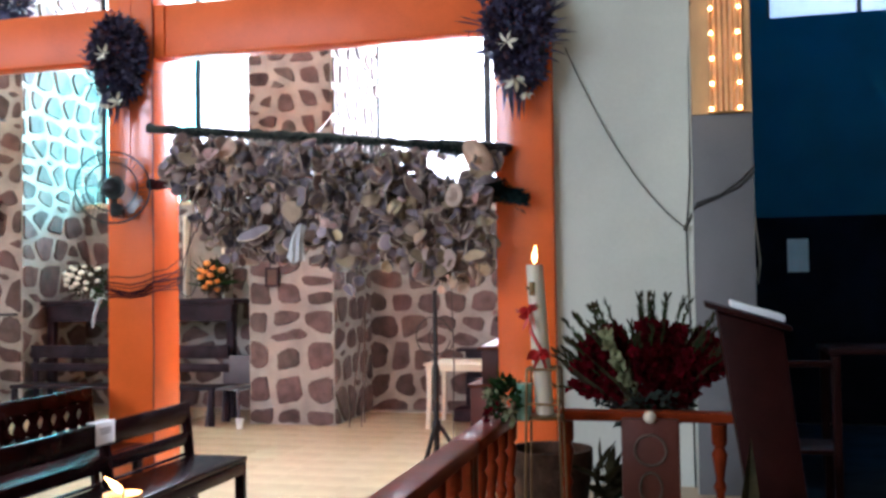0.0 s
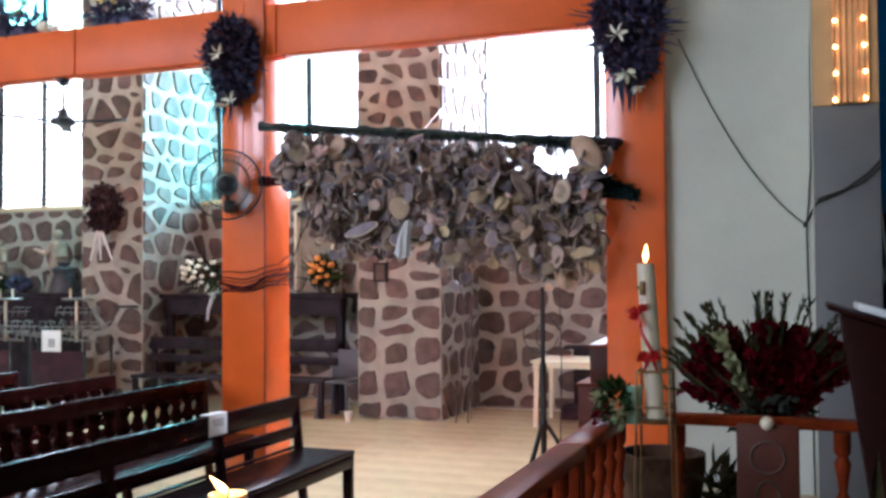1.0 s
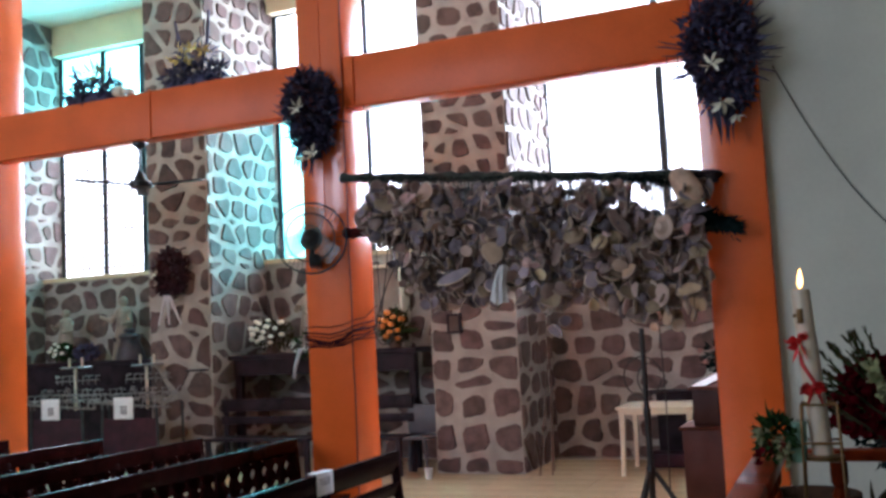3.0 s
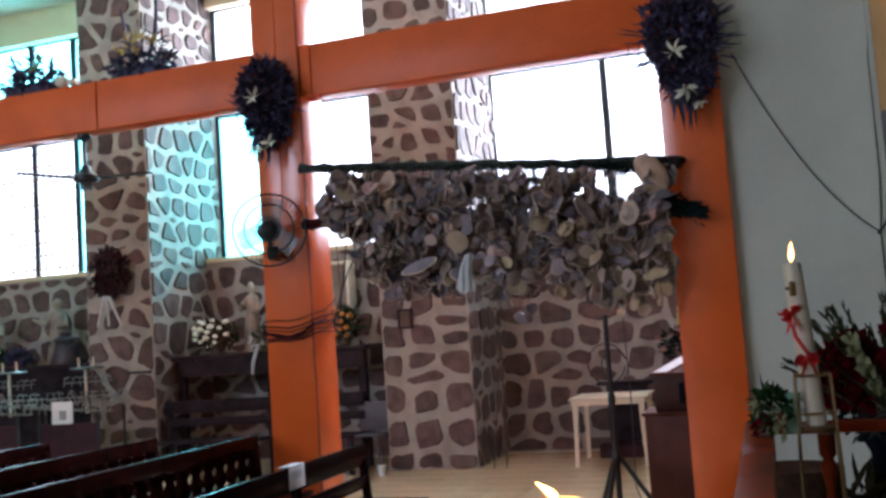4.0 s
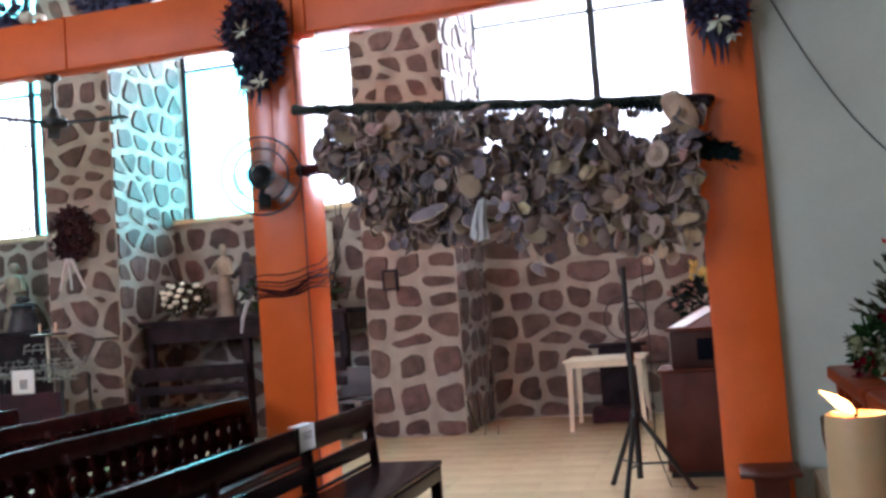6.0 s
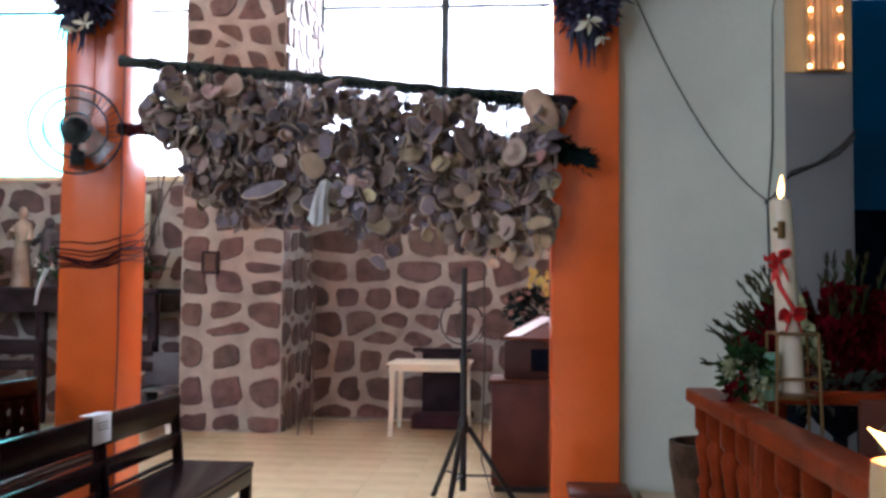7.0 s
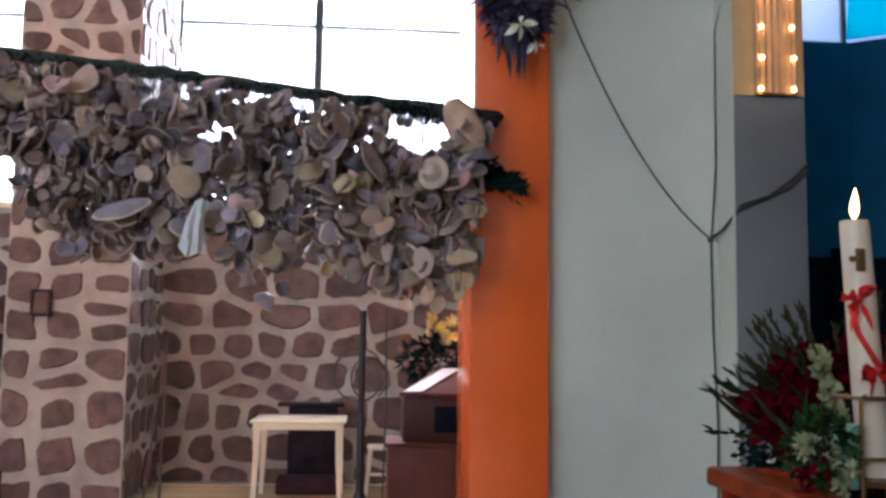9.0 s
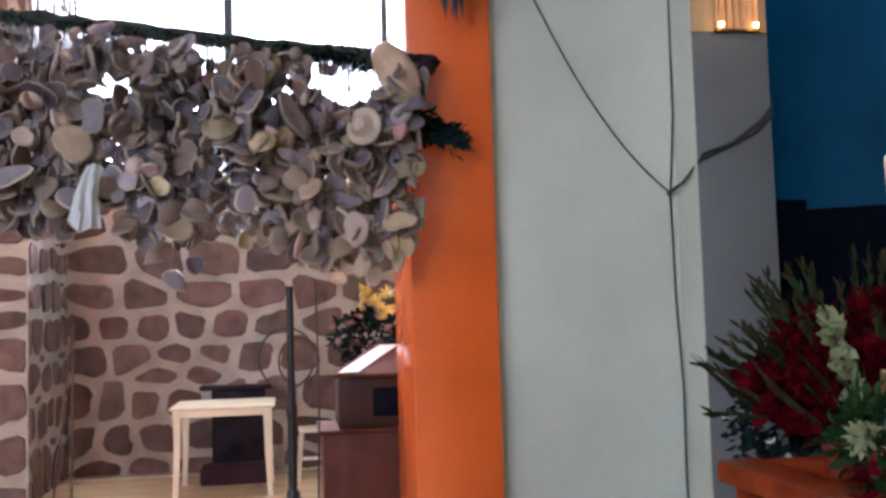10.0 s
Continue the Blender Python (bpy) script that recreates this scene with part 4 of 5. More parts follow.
box(bm, -0.30, 0.30, -0.42, -0.07, 0.0, 0.16, bevel=0.03)
part("cushion", bm, PURPLE, k, "dark maroon cushion")

st = thing("tripod_stand", "black metal tripod stand with a thin upright pole", "stand", (-1.17, 5.98, 0))
bm = bmesh.new()
tube(bm, [(0, 0, 0.10), (0, 0, 0.95), (0, 0, 0.951), (0, 0, 1.58)], [0.023, 0.023, 0.018, 0.018], 10)
part("pole", bm, BLACK, st)
bm = bmesh.new()
lathe(bm, [(0.03, 0.48), (0.036, 0.50), (0.036, 0.55), (0.028, 0.57)], 12)
part("collar", bm, BLACK, st)
bm = bmesh.new()
lathe(bm, [(0.024, 0.92), (0.028, 0.93), (0.028, 0.98), (0.02, 1.0)], 12)
part("collar", bm, BLACK, st)
for a in (258, 128, 5):
    c, s_ = math.cos(radians(a)), math.sin(radians(a))
    bm = bmesh.new()
    tube(bm, [(0.03 * c, 0.03 * s_, 0.52), (0.36 * c, 0.36 * s_, 0.012)], 0.018, 8)
    leg = part("leg", bm, BLACK, st)
    bm = bmesh.new()
    tube(bm, [(0.33 * c, 0.33 * s_, 0.05), (0.37 * c, 0.37 * s_, 0.0)], 0.019, 8)
    part("rubber_foot", bm, BLACK, leg)
    bm = bmesh.new()
    tube(bm, [(0.016 * c, 0.016 * s_, 0.20), (0.235 * c, 0.235 * s_, 0.20)], 0.009, 6)
    part("brace", bm, BLACK, st)
bm = bmesh.new()
tube(bm, [(0.14 * math.cos(a) - 0.02, 0.02, 1.22 + 0.15 * math.sin(a)) for a in np.linspace(0.2, 6.1, 24)], 0.005, 6)
tube(bm, [(0.10 * math.cos(a) + 0.04, 0.03, 1.20 + 0.12 * math.sin(a)) for a in np.linspace(-1, 4.8, 22)], 0.005, 6)
tube(bm, [(0.13, 0.02, 1.6), (0.14, 0.03, 1.0), (0.12, 0.05, 0.3), (0.2, 0.15, 0.006), (0.5, 0.1, 0.006)], 0.005, 6)
part("coiled_cable", bm, CABLE, st)

p = thing("podium", "red-brown wooden podium with a sloped top behind the orange column", "podium", (-0.62, 6.70, 0))
bm = bmesh.new()
box(bm, -0.38, 0.40, -0.26, 0.26, 0.05, 0.775, bevel=0.008)
part("cabinet", bm, BOXWOOD, p)
bm = bmesh.new()
box(bm, -0.36, 0.38, -0.25, 0.25, 0.0, 0.05)
part("plinth", bm, BLACK, p)
bm = bmesh.new()
box(bm, -0.40, 0.42, -0.28, 0.28, 0.775, 0.80, bevel=0.006)
part("cornice", bm, DULLWOOD, p)
bm = bmesh.new()
box(bm, -0.29, 0.34, -0.22, 0.22, 0.80, 1.08, bevel=0.008)
part("upper_box", bm, PODIUM_DARK, p)
bm = bmesh.new()
box(bm, -0.10, 0.22, -0.224, -0.221, 0.86, 1.02, bevel=0.001)
part("front_panel", bm, NAVY, p)
bm = bmesh.new()
vs = box(bm, -0.32, 0.38, -0.26, 0.24, 1.08, 1.10, bevel=0.004)
for v in bm.verts:
    v.co.x += (v.co.y + 0.26) * (0.55 if v.co.x < 0 else 0.0)
    v.co.z += max(0, v.co.y + 0.26) * 0.30
part("sloped_top", bm, DULLWOOD, p, "sloped red-brown top")
# white strip standing in for the window's reflection on the sloped top
sh = thing("top_glare", "white strip in place of the reflection on the sloped podium top", "sheet", (-0.62, 6.70, 0))
bm = bmesh.new()
box(bm, -0.30, -0.19, -0.24, 0.20, 1.104, 1.108)
for v in bm.verts:
    v.co.x += (v.co.y + 0.26) * 0.62
    v.co.z += max(0, v.co.y + 0.26) * 0.30
part("glare_strip", bm, PAPER, sh)
fl = thing("flower_arrangement", "yellow roses over dark leaves in a basket beside the podium", "flowers", (-0.66, 7.25, 0))
bm = bmesh.new()
lathe(bm, [(0.10, 0.0), (0.12, 0.02), (0.05, 0.06), (0.04, 0.8), (0.14, 0.95), (0.18, 1.12), (0.14, 1.12)], 14)
part("basket_stand", bm, DARKWOOD, fl)
bm = bmesh.new()
foliage(bm, 420, (0, 0, 1.28), (0.24, 0.18, 0.18), 0.08, 0.03)
part("foliage", bm, LEAF_MOSS, fl)
for _ in range(9):
    lily(fl, (random.uniform(-0.08, 0.16), random.uniform(-0.20, -0.08), random.uniform(1.42, 1.60)), 0.06, PETAL_YELLOW, rnd_dir(0.3), 11)
for _ in range(10):
    lily(fl, (random.uniform(-0.26, 0.1), random.uniform(-0.22, -0.14), random.uniform(1.18, 1.42)), 0.035, PETAL_DUSK, rnd_dir(0.3), 8)

c = thing("paper_cup", "small white paper cup standing on the floor", "cup", (-4.23, 8.83, 0))
bm = bmesh.new()
lathe(bm, [(0.032, 0.0), (0.048, 0.115), (0.051, 0.12), (0.046, 0.118), (0.030, 0.006)], 14)
part("cup", bm, PAPER, c)
st = thing("wooden_easel", "thin brown wooden easel legs leaning in the wall's corner", "easel", (-2.98, 9.25, 0))
for a, b in (((-0.04, -0.12, 0), (0.03, 0.3, 1.45)), ((0.10, -0.10, 0), (0.03, 0.3, 1.45)), ((0.02, 0.25, 0), (0.03, 0.3, 1.4))):
    bm = bmesh.new()
    tube(bm, [a, b], 0.009, 6)
    part("leg", bm, CLAY, st)
fr = thing("picture_frame", "small dark framed picture hanging on the stone pier", "picture", (-3.97, PY - 0.045, 1.73))
bm = bmesh.new()
for b in ((-0.085, 0.085, 0.09, 0.115), (-0.085, 0.085, -0.115, -0.09)):
    box(bm, b[0], b[1], -0.02, 0.02, b[2], b[3])
for b in ((-0.085, -0.062), (0.062, 0.085)):
    box(bm, b[0], b[1], -0.02, 0.02, -0.089, 0.089)
part("frame", bm, DARKWOOD, fr)
bm = bmesh.new()
box(bm, -0.062, 0.062, -0.008, 0.0, -0.09, 0.09)
part("picture", bm, CLAY, fr)
pd = thing("low_pedestal", "low red-brown wooden pedestal with a moulded cap", "pedestal", (-0.33, 5.30, 0))
bm = bmesh.new()
lathe(bm, [(0.17, 0.0), (0.17, 0.03), (0.14, 0.05), (0.14, 0.20), (0.17, 0.23), (0.175, 0.235)], 4)
bmesh.ops.rotate(bm, cent=(0, 0, 0), matrix=Matrix.Rotation(radians(45), 3, "Z"), verts=bm.verts)
part("base", bm, BOXWOOD, pd)
bm = bmesh.new()
box(bm, -0.18, 0.18, -0.18, 0.18, 0.235, 0.27, bevel=0.012)
part("cap", bm, BOXWOOD, pd)

# ---- side altar in the second bay ----
al = thing("side_altar", "long dark wooden altar table against the stone wall", "altar table", (-6.15, 10.0, 0))
bm = bmesh.new()
box(bm, -1.24, 1.50, -0.45, 0.45, 1.41, 1.47, bevel=0.01)
part("top", bm, DARKWOOD, al)
bm = bmesh.new()
box(bm, -1.18, 1.44, -0.40, -0.36, 1.20, 1.408)
part("apron", bm, DARKWOOD, al)
for x in (-1.15, 0.15, 1.40):
    bm = bmesh.new()
    box(bm, x - 0.05, x + 0.05, -0.36, -0.26, 0, 1.408, bevel=0.01)
    part("leg", bm, DARKWOOD, al)
br = thing("iron_bracket", "short black iron bracket sticking out of the pier", "bracket", (-7.52, 9.02, 1.30))
bm = bmesh.new()
box(bm, -0.12, 0.22, -0.06, 0.0, 0.0, 0.03, bevel=0.004)
box(bm, -0.02, 0.02, 0.0, 0.20, 0.0, 0.03)
part("bar", bm, BLACK, br)


def bouquet(at, label, r, h, blooms, bloom_mat, leaf=LEAF, n=12, size=0.05, vase=CLAY):
    b = thing("bouquet", label, "flowers", at)
    bm = bmesh.new()
    lathe(bm, [(0.07, 0), (0.09, 0.02), (0.075, 0.06), (0.095, 0.12), (0.06, 0.12)], 14)
    part("vase", bm, vase, b)
    bm = bmesh.new()
    foliage(bm, 520, (0, 0, h * 0.5 + 0.02), (r * 0.9, r * 0.7, h * 0.45), 0.07, 0.03)
    part("leaves", bm, leaf, b)
    for k in range(blooms):
        a = k * 2.4
        q = math.sqrt((k + 0.5) / blooms)
        x, z = r * 0.85 * q * math.cos(a), h * 0.52 + 0.05 + h * 0.42 * q * math.sin(a)
        bm = bmesh.new()
        bmesh.ops.create_icosphere(bm, subdivisions=2, radius=size * random.uniform(0.5, 0.72))
        for v in bm.verts:
            v.co *= random.uniform(0.82, 1.12)
            v.co.z *= 0.75
        bmesh.ops.translate(bm, vec=(x, -r * 0.72 * math.sqrt(max(0.05, 1 - q * q)) - 0.05, z), verts=bm.verts)
        part("bloom", bm, bloom_mat, b)
    return b


bouquet((-6.88, 9.85, 1.471), "dome of white chrysanthemums over green leaves on the altar", 0.33, 0.46, 17, PETAL_WHITE, leaf=LEAF_DULL, size=0.068)
bq = bouquet((-5.05, 9.85, 1.471), "yellow and orange flowers with spiky leaves on the altar", 0.21, 0.48, 11, PETAL_ORANGE, leaf=LEAF_DULL, size=0.075)
bm = bmesh.new()
for _ in range(34):
    d = rnd_dir(0.9)
    d.z = abs(d.z) * 0.8
    blade(bm, (0, 0, 0.16), Vector((0, 0, 0.16)) + d.normalized() * random.uniform(0.3, 0.5), 0.026)
part("spiky_leaf", bm, LEAF, bq)


def statue(name, at, h, mat_, label, arm=1.0, robe=0.16):
    bm = bmesh.new()
    lathe(bm, [(robe, 0), (robe * 1.02, 0.03 * h), (robe * 0.8, 0.35 * h), (robe * 0.62, 0.6 * h), (robe * 0.78, 0.74 * h), (robe * 0.62, 0.80 * h), (robe * 0.22, 0.84 * h),
               (robe * 0.40, 0.89 * h), (robe * 0.42, 0.94 * h), (robe * 0.25, 0.99 * h), (0.01, h)], 14, wobble=0.08)
    tube(bm, [(-robe * 0.6, 0, 0.75 * h), (-robe * 1.1, -0.06, 0.62 * h), (-robe * 1.6 * arm, -0.14, 0.70 * h)], [0.05 * h, 0.045 * h, 0.025 * h], 8)
    tube(bm, [(robe * 0.6, 0, 0.75 * h), (robe * 1.0, -0.05, 0.58 * h), (robe * 0.5, -0.16, 0.56 * h)], [0.05 * h, 0.045 * h, 0.025 * h], 8)
    ob = part(name, bm, mat_)
    ob.matrix_basis = pose(*at)
    return tagged(ob, label, "statue")


statue("statue", (-6.47, 10.1, 1.471), 0.92, STATUE, "small plain plaster statue standing on the altar", 0.3, 0.12)
statue("statue", (-6.18, 10.15, 1.471), 0.80, STATUE_DARK, "small dark robed statue standing on the altar", 0.3, 0.14)
gc = thing("glass_case", "pale wooden case with a glass front on the altar", "case", (-5.42, 10.34, 1.471))
bm = bmesh.new()
box(bm, -0.26, 0.26, 0.02, 0.14, 0.0, 1.06, bevel=0.01)
part("back", bm, GREY_BLOOM, gc)
bm = bmesh.new()
for b in ((-0.30, -0.261, 0, 1.10), (0.261, 0.30, 0, 1.10)):
    box(bm, b[0], b[1], -0.1, 0.14, b[2], b[3], bevel=0.006)
box(bm, -0.26, 0.26, -0.1, 0.14, 1.062, 1.10, bevel=0.006)
part("frame", bm, PLASTIC, gc)


def bench(at, w, label):
    b = thing("bench", label, "bench", at)
    bm = bmesh.new()
    box(bm, -w / 2, w / 2, -0.4, 0.0, 0.42, 0.46, bevel=0.008)
    part("seat", bm, DARKWOOD, b)
    for z0, z1 in ((0.60, 0.70), (0.76, 0.92)):
        bm = bmesh.new()
        box(bm, -w / 2, w / 2, 0.0, 0.03, z0, z1, bevel=0.006)
        part("back_slat", bm, DARKWOOD, b)
    for x in (-w / 2 + 0.04, w / 2 - 0.04):
        bm = bmesh.new()
        box(bm, x - 0.03, x + 0.03, 0.031, 0.08, 0.0, 0.92, bevel=0.006)
        part("back_post", bm, DARKWOOD, b)
        bm = bmesh.new()
        box(bm, x - 0.03, x + 0.03, -0.38, -0.32, 0.0, 0.419, bevel=0.006)
        part("front_leg", bm, DARKWOOD, b)
    return b


bench((-6.55, 9.25, 0), 1.5, "dark wooden bench with a slatted back before the altar")
bench((-4.98, 9.3, 0), 0.75, "short dark wooden bench with a slatted back before the altar")
ch = thing("plastic_chair", "grey plastic chair beside the stone pier", "chair", (-4.50, 9.15, 0))
bm = bmesh.new()
box(bm, -0.2, 0.2, -0.2, 0.2, 0.42, 0.445, bevel=0.015)
part("seat", bm, GREY_PLASTIC, ch)
bm = bmesh.new()
box(bm, -0.19, 0.19, 0.17, 0.20, 0.46, 0.80, bevel=0.02)
part("backrest", bm, GREY_PLASTIC, ch)
for sx in (-1, 1):
    for sy in (-1, 1):
        bm = bmesh.new()
        tube(bm, [(sx * 0.17, sy * 0.17, 0.42), (sx * 0.21, sy * 0.21, 0)], [0.022, 0.018], 6)
        part("leg", bm, GREY_PLASTIC, ch)

# ---- votive corner in the first bay ----
sh = thing("wall_shelf", "dark wooden ledge carrying statues along the stone wall", "shelf", (-9.9, 10.15, 0))
bm = bmesh.new()
box(bm, -1.6, 1.48, -0.35, 0.38, 1.42, 1.48, bevel=0.01)
part("board", bm, DARKWOOD, sh)
bm = bmesh.new()
box(bm, -1.55, 1.43, -0.30, 0.34, 0.0, 1.418)
part("base", bm, DARKWOOD, sh)
statue("statue", (-10.68, 10.1, 1.481), 0.80, STATUE, "plain pale plaster statue on a ledge among flowers", 0.6, 0.15)
statue("statue", (-9.58, 10.1, 1.481), 0.93, STATUE, "plain pale plaster statue with raised arm on a ledge", 1.2, 0.17)
statue("statue", (-9.40, 10.02, 1.481), 0.46, STATUE_DARK, "low dark plaster figure on the ledge", 0.5, 0.22)
bouquet((-10.55, 9.9, 1.481), "small yellow and white flowers before the statue", 0.2, 0.26, 9, PETAL_WHITE, size=0.05)
bouquet((-10.15, 9.95, 1.481), "small dark leafy plant on the ledge", 0.2, 0.22, 2, MAROON, leaf=LEAF_DARK, size=0.05)


def votive(at, label):
    v = thing("votive_stand", label, "candle stand", at, group="votive stands")
    for x in (-0.45, 0.45):
        for y in (-0.25, 0.25):
            bm = bmesh.new()
            tube(bm, [(x, y, 0), (x * 0.95, y, 0.93)], 0.018, 6)
            part("leg", bm, IRON, v)
    bm = bmesh.new()
    tube(bm, [(0, 0.1, 0.85), (0, 0.1, 1.40)], 0.02, 8)
    part("post", bm, PLASTIC, v)
    for k, (z, y, w) in enumerate(((0.93, -0.28, 0.62), (1.0, -0.14, 0.58), (1.06, 0.0, 0.52), (1.24, 0.1, 0.34))):
        tier = bmesh.new()
        bend = random.uniform(-0.05, 0.05)
        tube(tier, [(-w, y, z - bend), (-0.2 * w, y, z), (w, y, z + bend)], 0.010, 6)
        tube(tier, [(-w, y + 0.07, z - bend), (w, y + 0.07, z + bend)], 0.008, 6)
        tier = part("candle_tier", tier, STEEL, v)
        n = int(w * 2 / 0.1)
        for j in range(n + 1):
            bm = bmesh.new()
            x = -w + 2 * w * j / n + random.gauss(0, 0.015)
            tip = random.gauss(0, 0.03)
            tube(bm, [(x + tip + 0.034 * math.cos(a), y + 0.035 + 0.034 * math.sin(a), z + 0.06 + 0.5 * tip * math.cos(a)) for a in np.linspace(0, 2 * math.pi, 9)], 0.006, 4, ends=False)
            tube(bm, [(x, y + 0.004, z - 0.05), (x + tip, y + 0.004, z + 0.06)], 0.007, 4)
            part("cup_ring", bm, STEEL, tier)
    bm = bmesh.new()
    lathe(bm, [(0.20, 1.40), (0.21, 1.415), (0.19, 1.43), (0.02, 1.425)], 16, (0.02, 0.1, 0))
    part("tray", bm, STEEL, v)
    for x in (-0.1, 0.12):
        bm = bmesh.new()
        tube(bm, [(x, 0.1, 1.425), (x, 0.1, 1.55)], 0.016, 8)
        part("candle", bm, WAX, v)
    bm = bmesh.new()
    box(bm, -0.43, 0.43, -0.24, -0.22, 0.12, 0.76, bevel=0.01)
    part("front_cloth", bm, PURPLE, v, "dark maroon cloth front")
    bm = bmesh.new()
    box(bm, -0.17, 0.13, -0.335, -0.325, 0.76, 1.03, bevel=0.002)
    s_ = part("notice", bm, PAPER, v, "white printed notice")
    for k in range(4):
        bm = bmesh.new()
        box(bm, -0.06, 0.04, -0.339, -0.336, 0.82 + 0.028 * k, 0.835 + 0.028 * k)
        part("print_bar", bm, PRINT, s_)


votive((-9.38, 8.80, 0), "grey steel votive stand with tiers of empty cups and a notice")
votive((-8.19, 8.80, 0), "grey steel votive stand with tiers of empty cups and a notice")
# ---- altar rail ----
rl = thing("altar_rail", "reddish varnished altar rail with turned balusters", "altar rail", (0, 0, 0))
RX, RY, RT = -0.092, 3.24, 1.035
for b in ((RX - 0.056, RX + 0.056, -0.5, 2.28), (RX - 0.06, RX + 0.06, 2.285, RY + 0.06)):
    bm = bmesh.new()
    box(bm, *b, RT - 0.055, RT, bevel=0.012)
    part("handrail", bm, RAIL, rl)
bm = bmesh.new()
box(bm, RX + 0.062, 0.98, RY - 0.055, RY + 0.055, RT - 0.05, RT - 0.004, bevel=0.012)
part("handrail", bm, RAIL, rl)
bm = bmesh.new()
box(bm, RX - 0.05, RX + 0.05, -0.5, RY + 0.05, 0.181, 0.24, bevel=0.01)
part("bottom_rail", bm, RAIL, rl)
bm = bmesh.new()
box(bm, RX + 0.062, 0.95, RY - 0.05, RY + 0.05, 0.181, 0.24, bevel=0.01)
part("bottom_rail", bm, RAIL, rl)
PROFILE = [(0.040, 0.24), (0.040, 0.32), (0.022, 0.35), (0.038, 0.44), (0.030, 0.55), (0.018, 0.66), (0.030, 0.69), (0.018, 0.72), (0.026, 0.78), (0.036, 0.84), (0.022, 0.87), (0.036, 0.89), (0.036, 0.978)]
for y in (2.32, 2.245, 0.72):
    bm = bmesh.new()
    box(bm, RX - 0.035, RX + 0.035, y - 0.03, y + 0.03, 0.241, RT - 0.056, bevel=0.006)
    part("stile", bm, RAIL, rl)
me = None
spots = [(RX, RY - 0.005 - 0.235 * k) for k in range(16)] + [(0.18, RY), (0.88, RY)]
for x, y in spots:
    if me is None:
        bm = bmesh.new()
        lathe(bm, PROFILE, 12)
        ob = part("baluster", bm, RAIL, rl)
        me = ob.data
    else:
        ob = new("baluster", me)
        ob.parent = rl
    ob.location = (x, y, 0)
pn = thing("carved_panel", "dull brown carved wooden panel standing against the rail", "panel", (0.575, RY - 0.10, 0.18))
bm = bmesh.new()
box(bm, -0.13, 0.13, -0.02, 0.02, 0.0, 0.83, bevel=0.012)
part("board", bm, BOXWOOD, pn)
bm = bmesh.new()
for k in range(4):
    pts = [(0.07 * math.cos(a) * (1 if k % 2 else 0.7), -0.024, 0.18 + 0.17 * k + 0.07 * math.sin(a)) for a in np.linspace(0, 2 * math.pi, 17)]
    tube(bm, pts, 0.007, 5, ends=False)
part("carving", bm, CLAY, pn)
bm = bmesh.new()
bmesh.ops.create_uvsphere(bm, u_segments=12, v_segments=8, radius=0.03, matrix=pose(0.0, -0.03, 0.84))
part("knob", bm, PLASTIC, pn, "pale round knob")

# ---- great candle on its stand ----


def flame_mesh(parent, at, h, lean, fat=1.0):
    bm = bmesh.new()
    prof = [(0.0, 0.003), (0.18, 0.011), (0.34, 0.0135), (0.55, 0.011), (0.8, 0.005), (1.0, 0.001)]
    tube(bm, [(at[0] + lean[0] * s, at[1] + lean[1] * s, at[2] + h * s) for s, _ in prof], [r * fat * h / 0.09 for _, r in prof], 10)
    ob = part("flame", bm, FLAME, parent, "bright yellow-white flame")
    return ob


def wick(parent, at):
    bm = bmesh.new()
    tube(bm, [at, (at[0], at[1], at[2] + 0.02)], 0.003, 5)
    part("wick", bm, BLACK, parent)


cs = thing("candle_stand", "thin brass wire stand holding the great candle", "candle stand", (0.135, 2.86, 0.18))
for a in (45, 135, 225, 315):
    c, s_ = math.cos(radians(a)), math.sin(radians(a))
    bm = bmesh.new()
    tube(bm, [(0.13 * c, 0.13 * s_, 0.0), (0.10 * c, 0.10 * s_, 0.9), (0.095 * c, 0.095 * s_, 1.08), (0.06 * c, 0.06 * s_, 1.085)], 0.0055, 6)
    part("leg", bm, BRASS, cs)
for z, r in ((1.08, 0.095), (0.93, 0.10), (0.35, 0.12)):
    bm = bmesh.new()
    tube(bm, [(r * math.cos(a), r * math.sin(a), z) for a in np.linspace(radians(45), radians(405), 5)], 0.005, 6, ends=False)
    part("ring", bm, BRASS, cs)
bm = bmesh.new()
lathe(bm, [(0.075, 0.86), (0.08, 0.875), (0.02, 0.88)], 16)
part("dish", bm, BRASS, cs)
pc = thing("great_candle", "tall ivory candle with red bows, burning", "candle", (0.135, 2.86, 1.06))
bm = bmesh.new()
lathe(bm, [(0.040, 0.0), (0.040, 0.25), (0.037, 0.64), (0.035, 0.655), (0.030, 0.65), (0.01, 0.645)], 24)
for v in bm.verts:
    v.co.x -= v.co.z * 0.055
part("wax", bm, WAX, pc)
wick(pc, (-0.036, 0, 0.645))
flame_mesh(pc, (-0.036, 0, 0.66), 0.082, (0.006, 0))


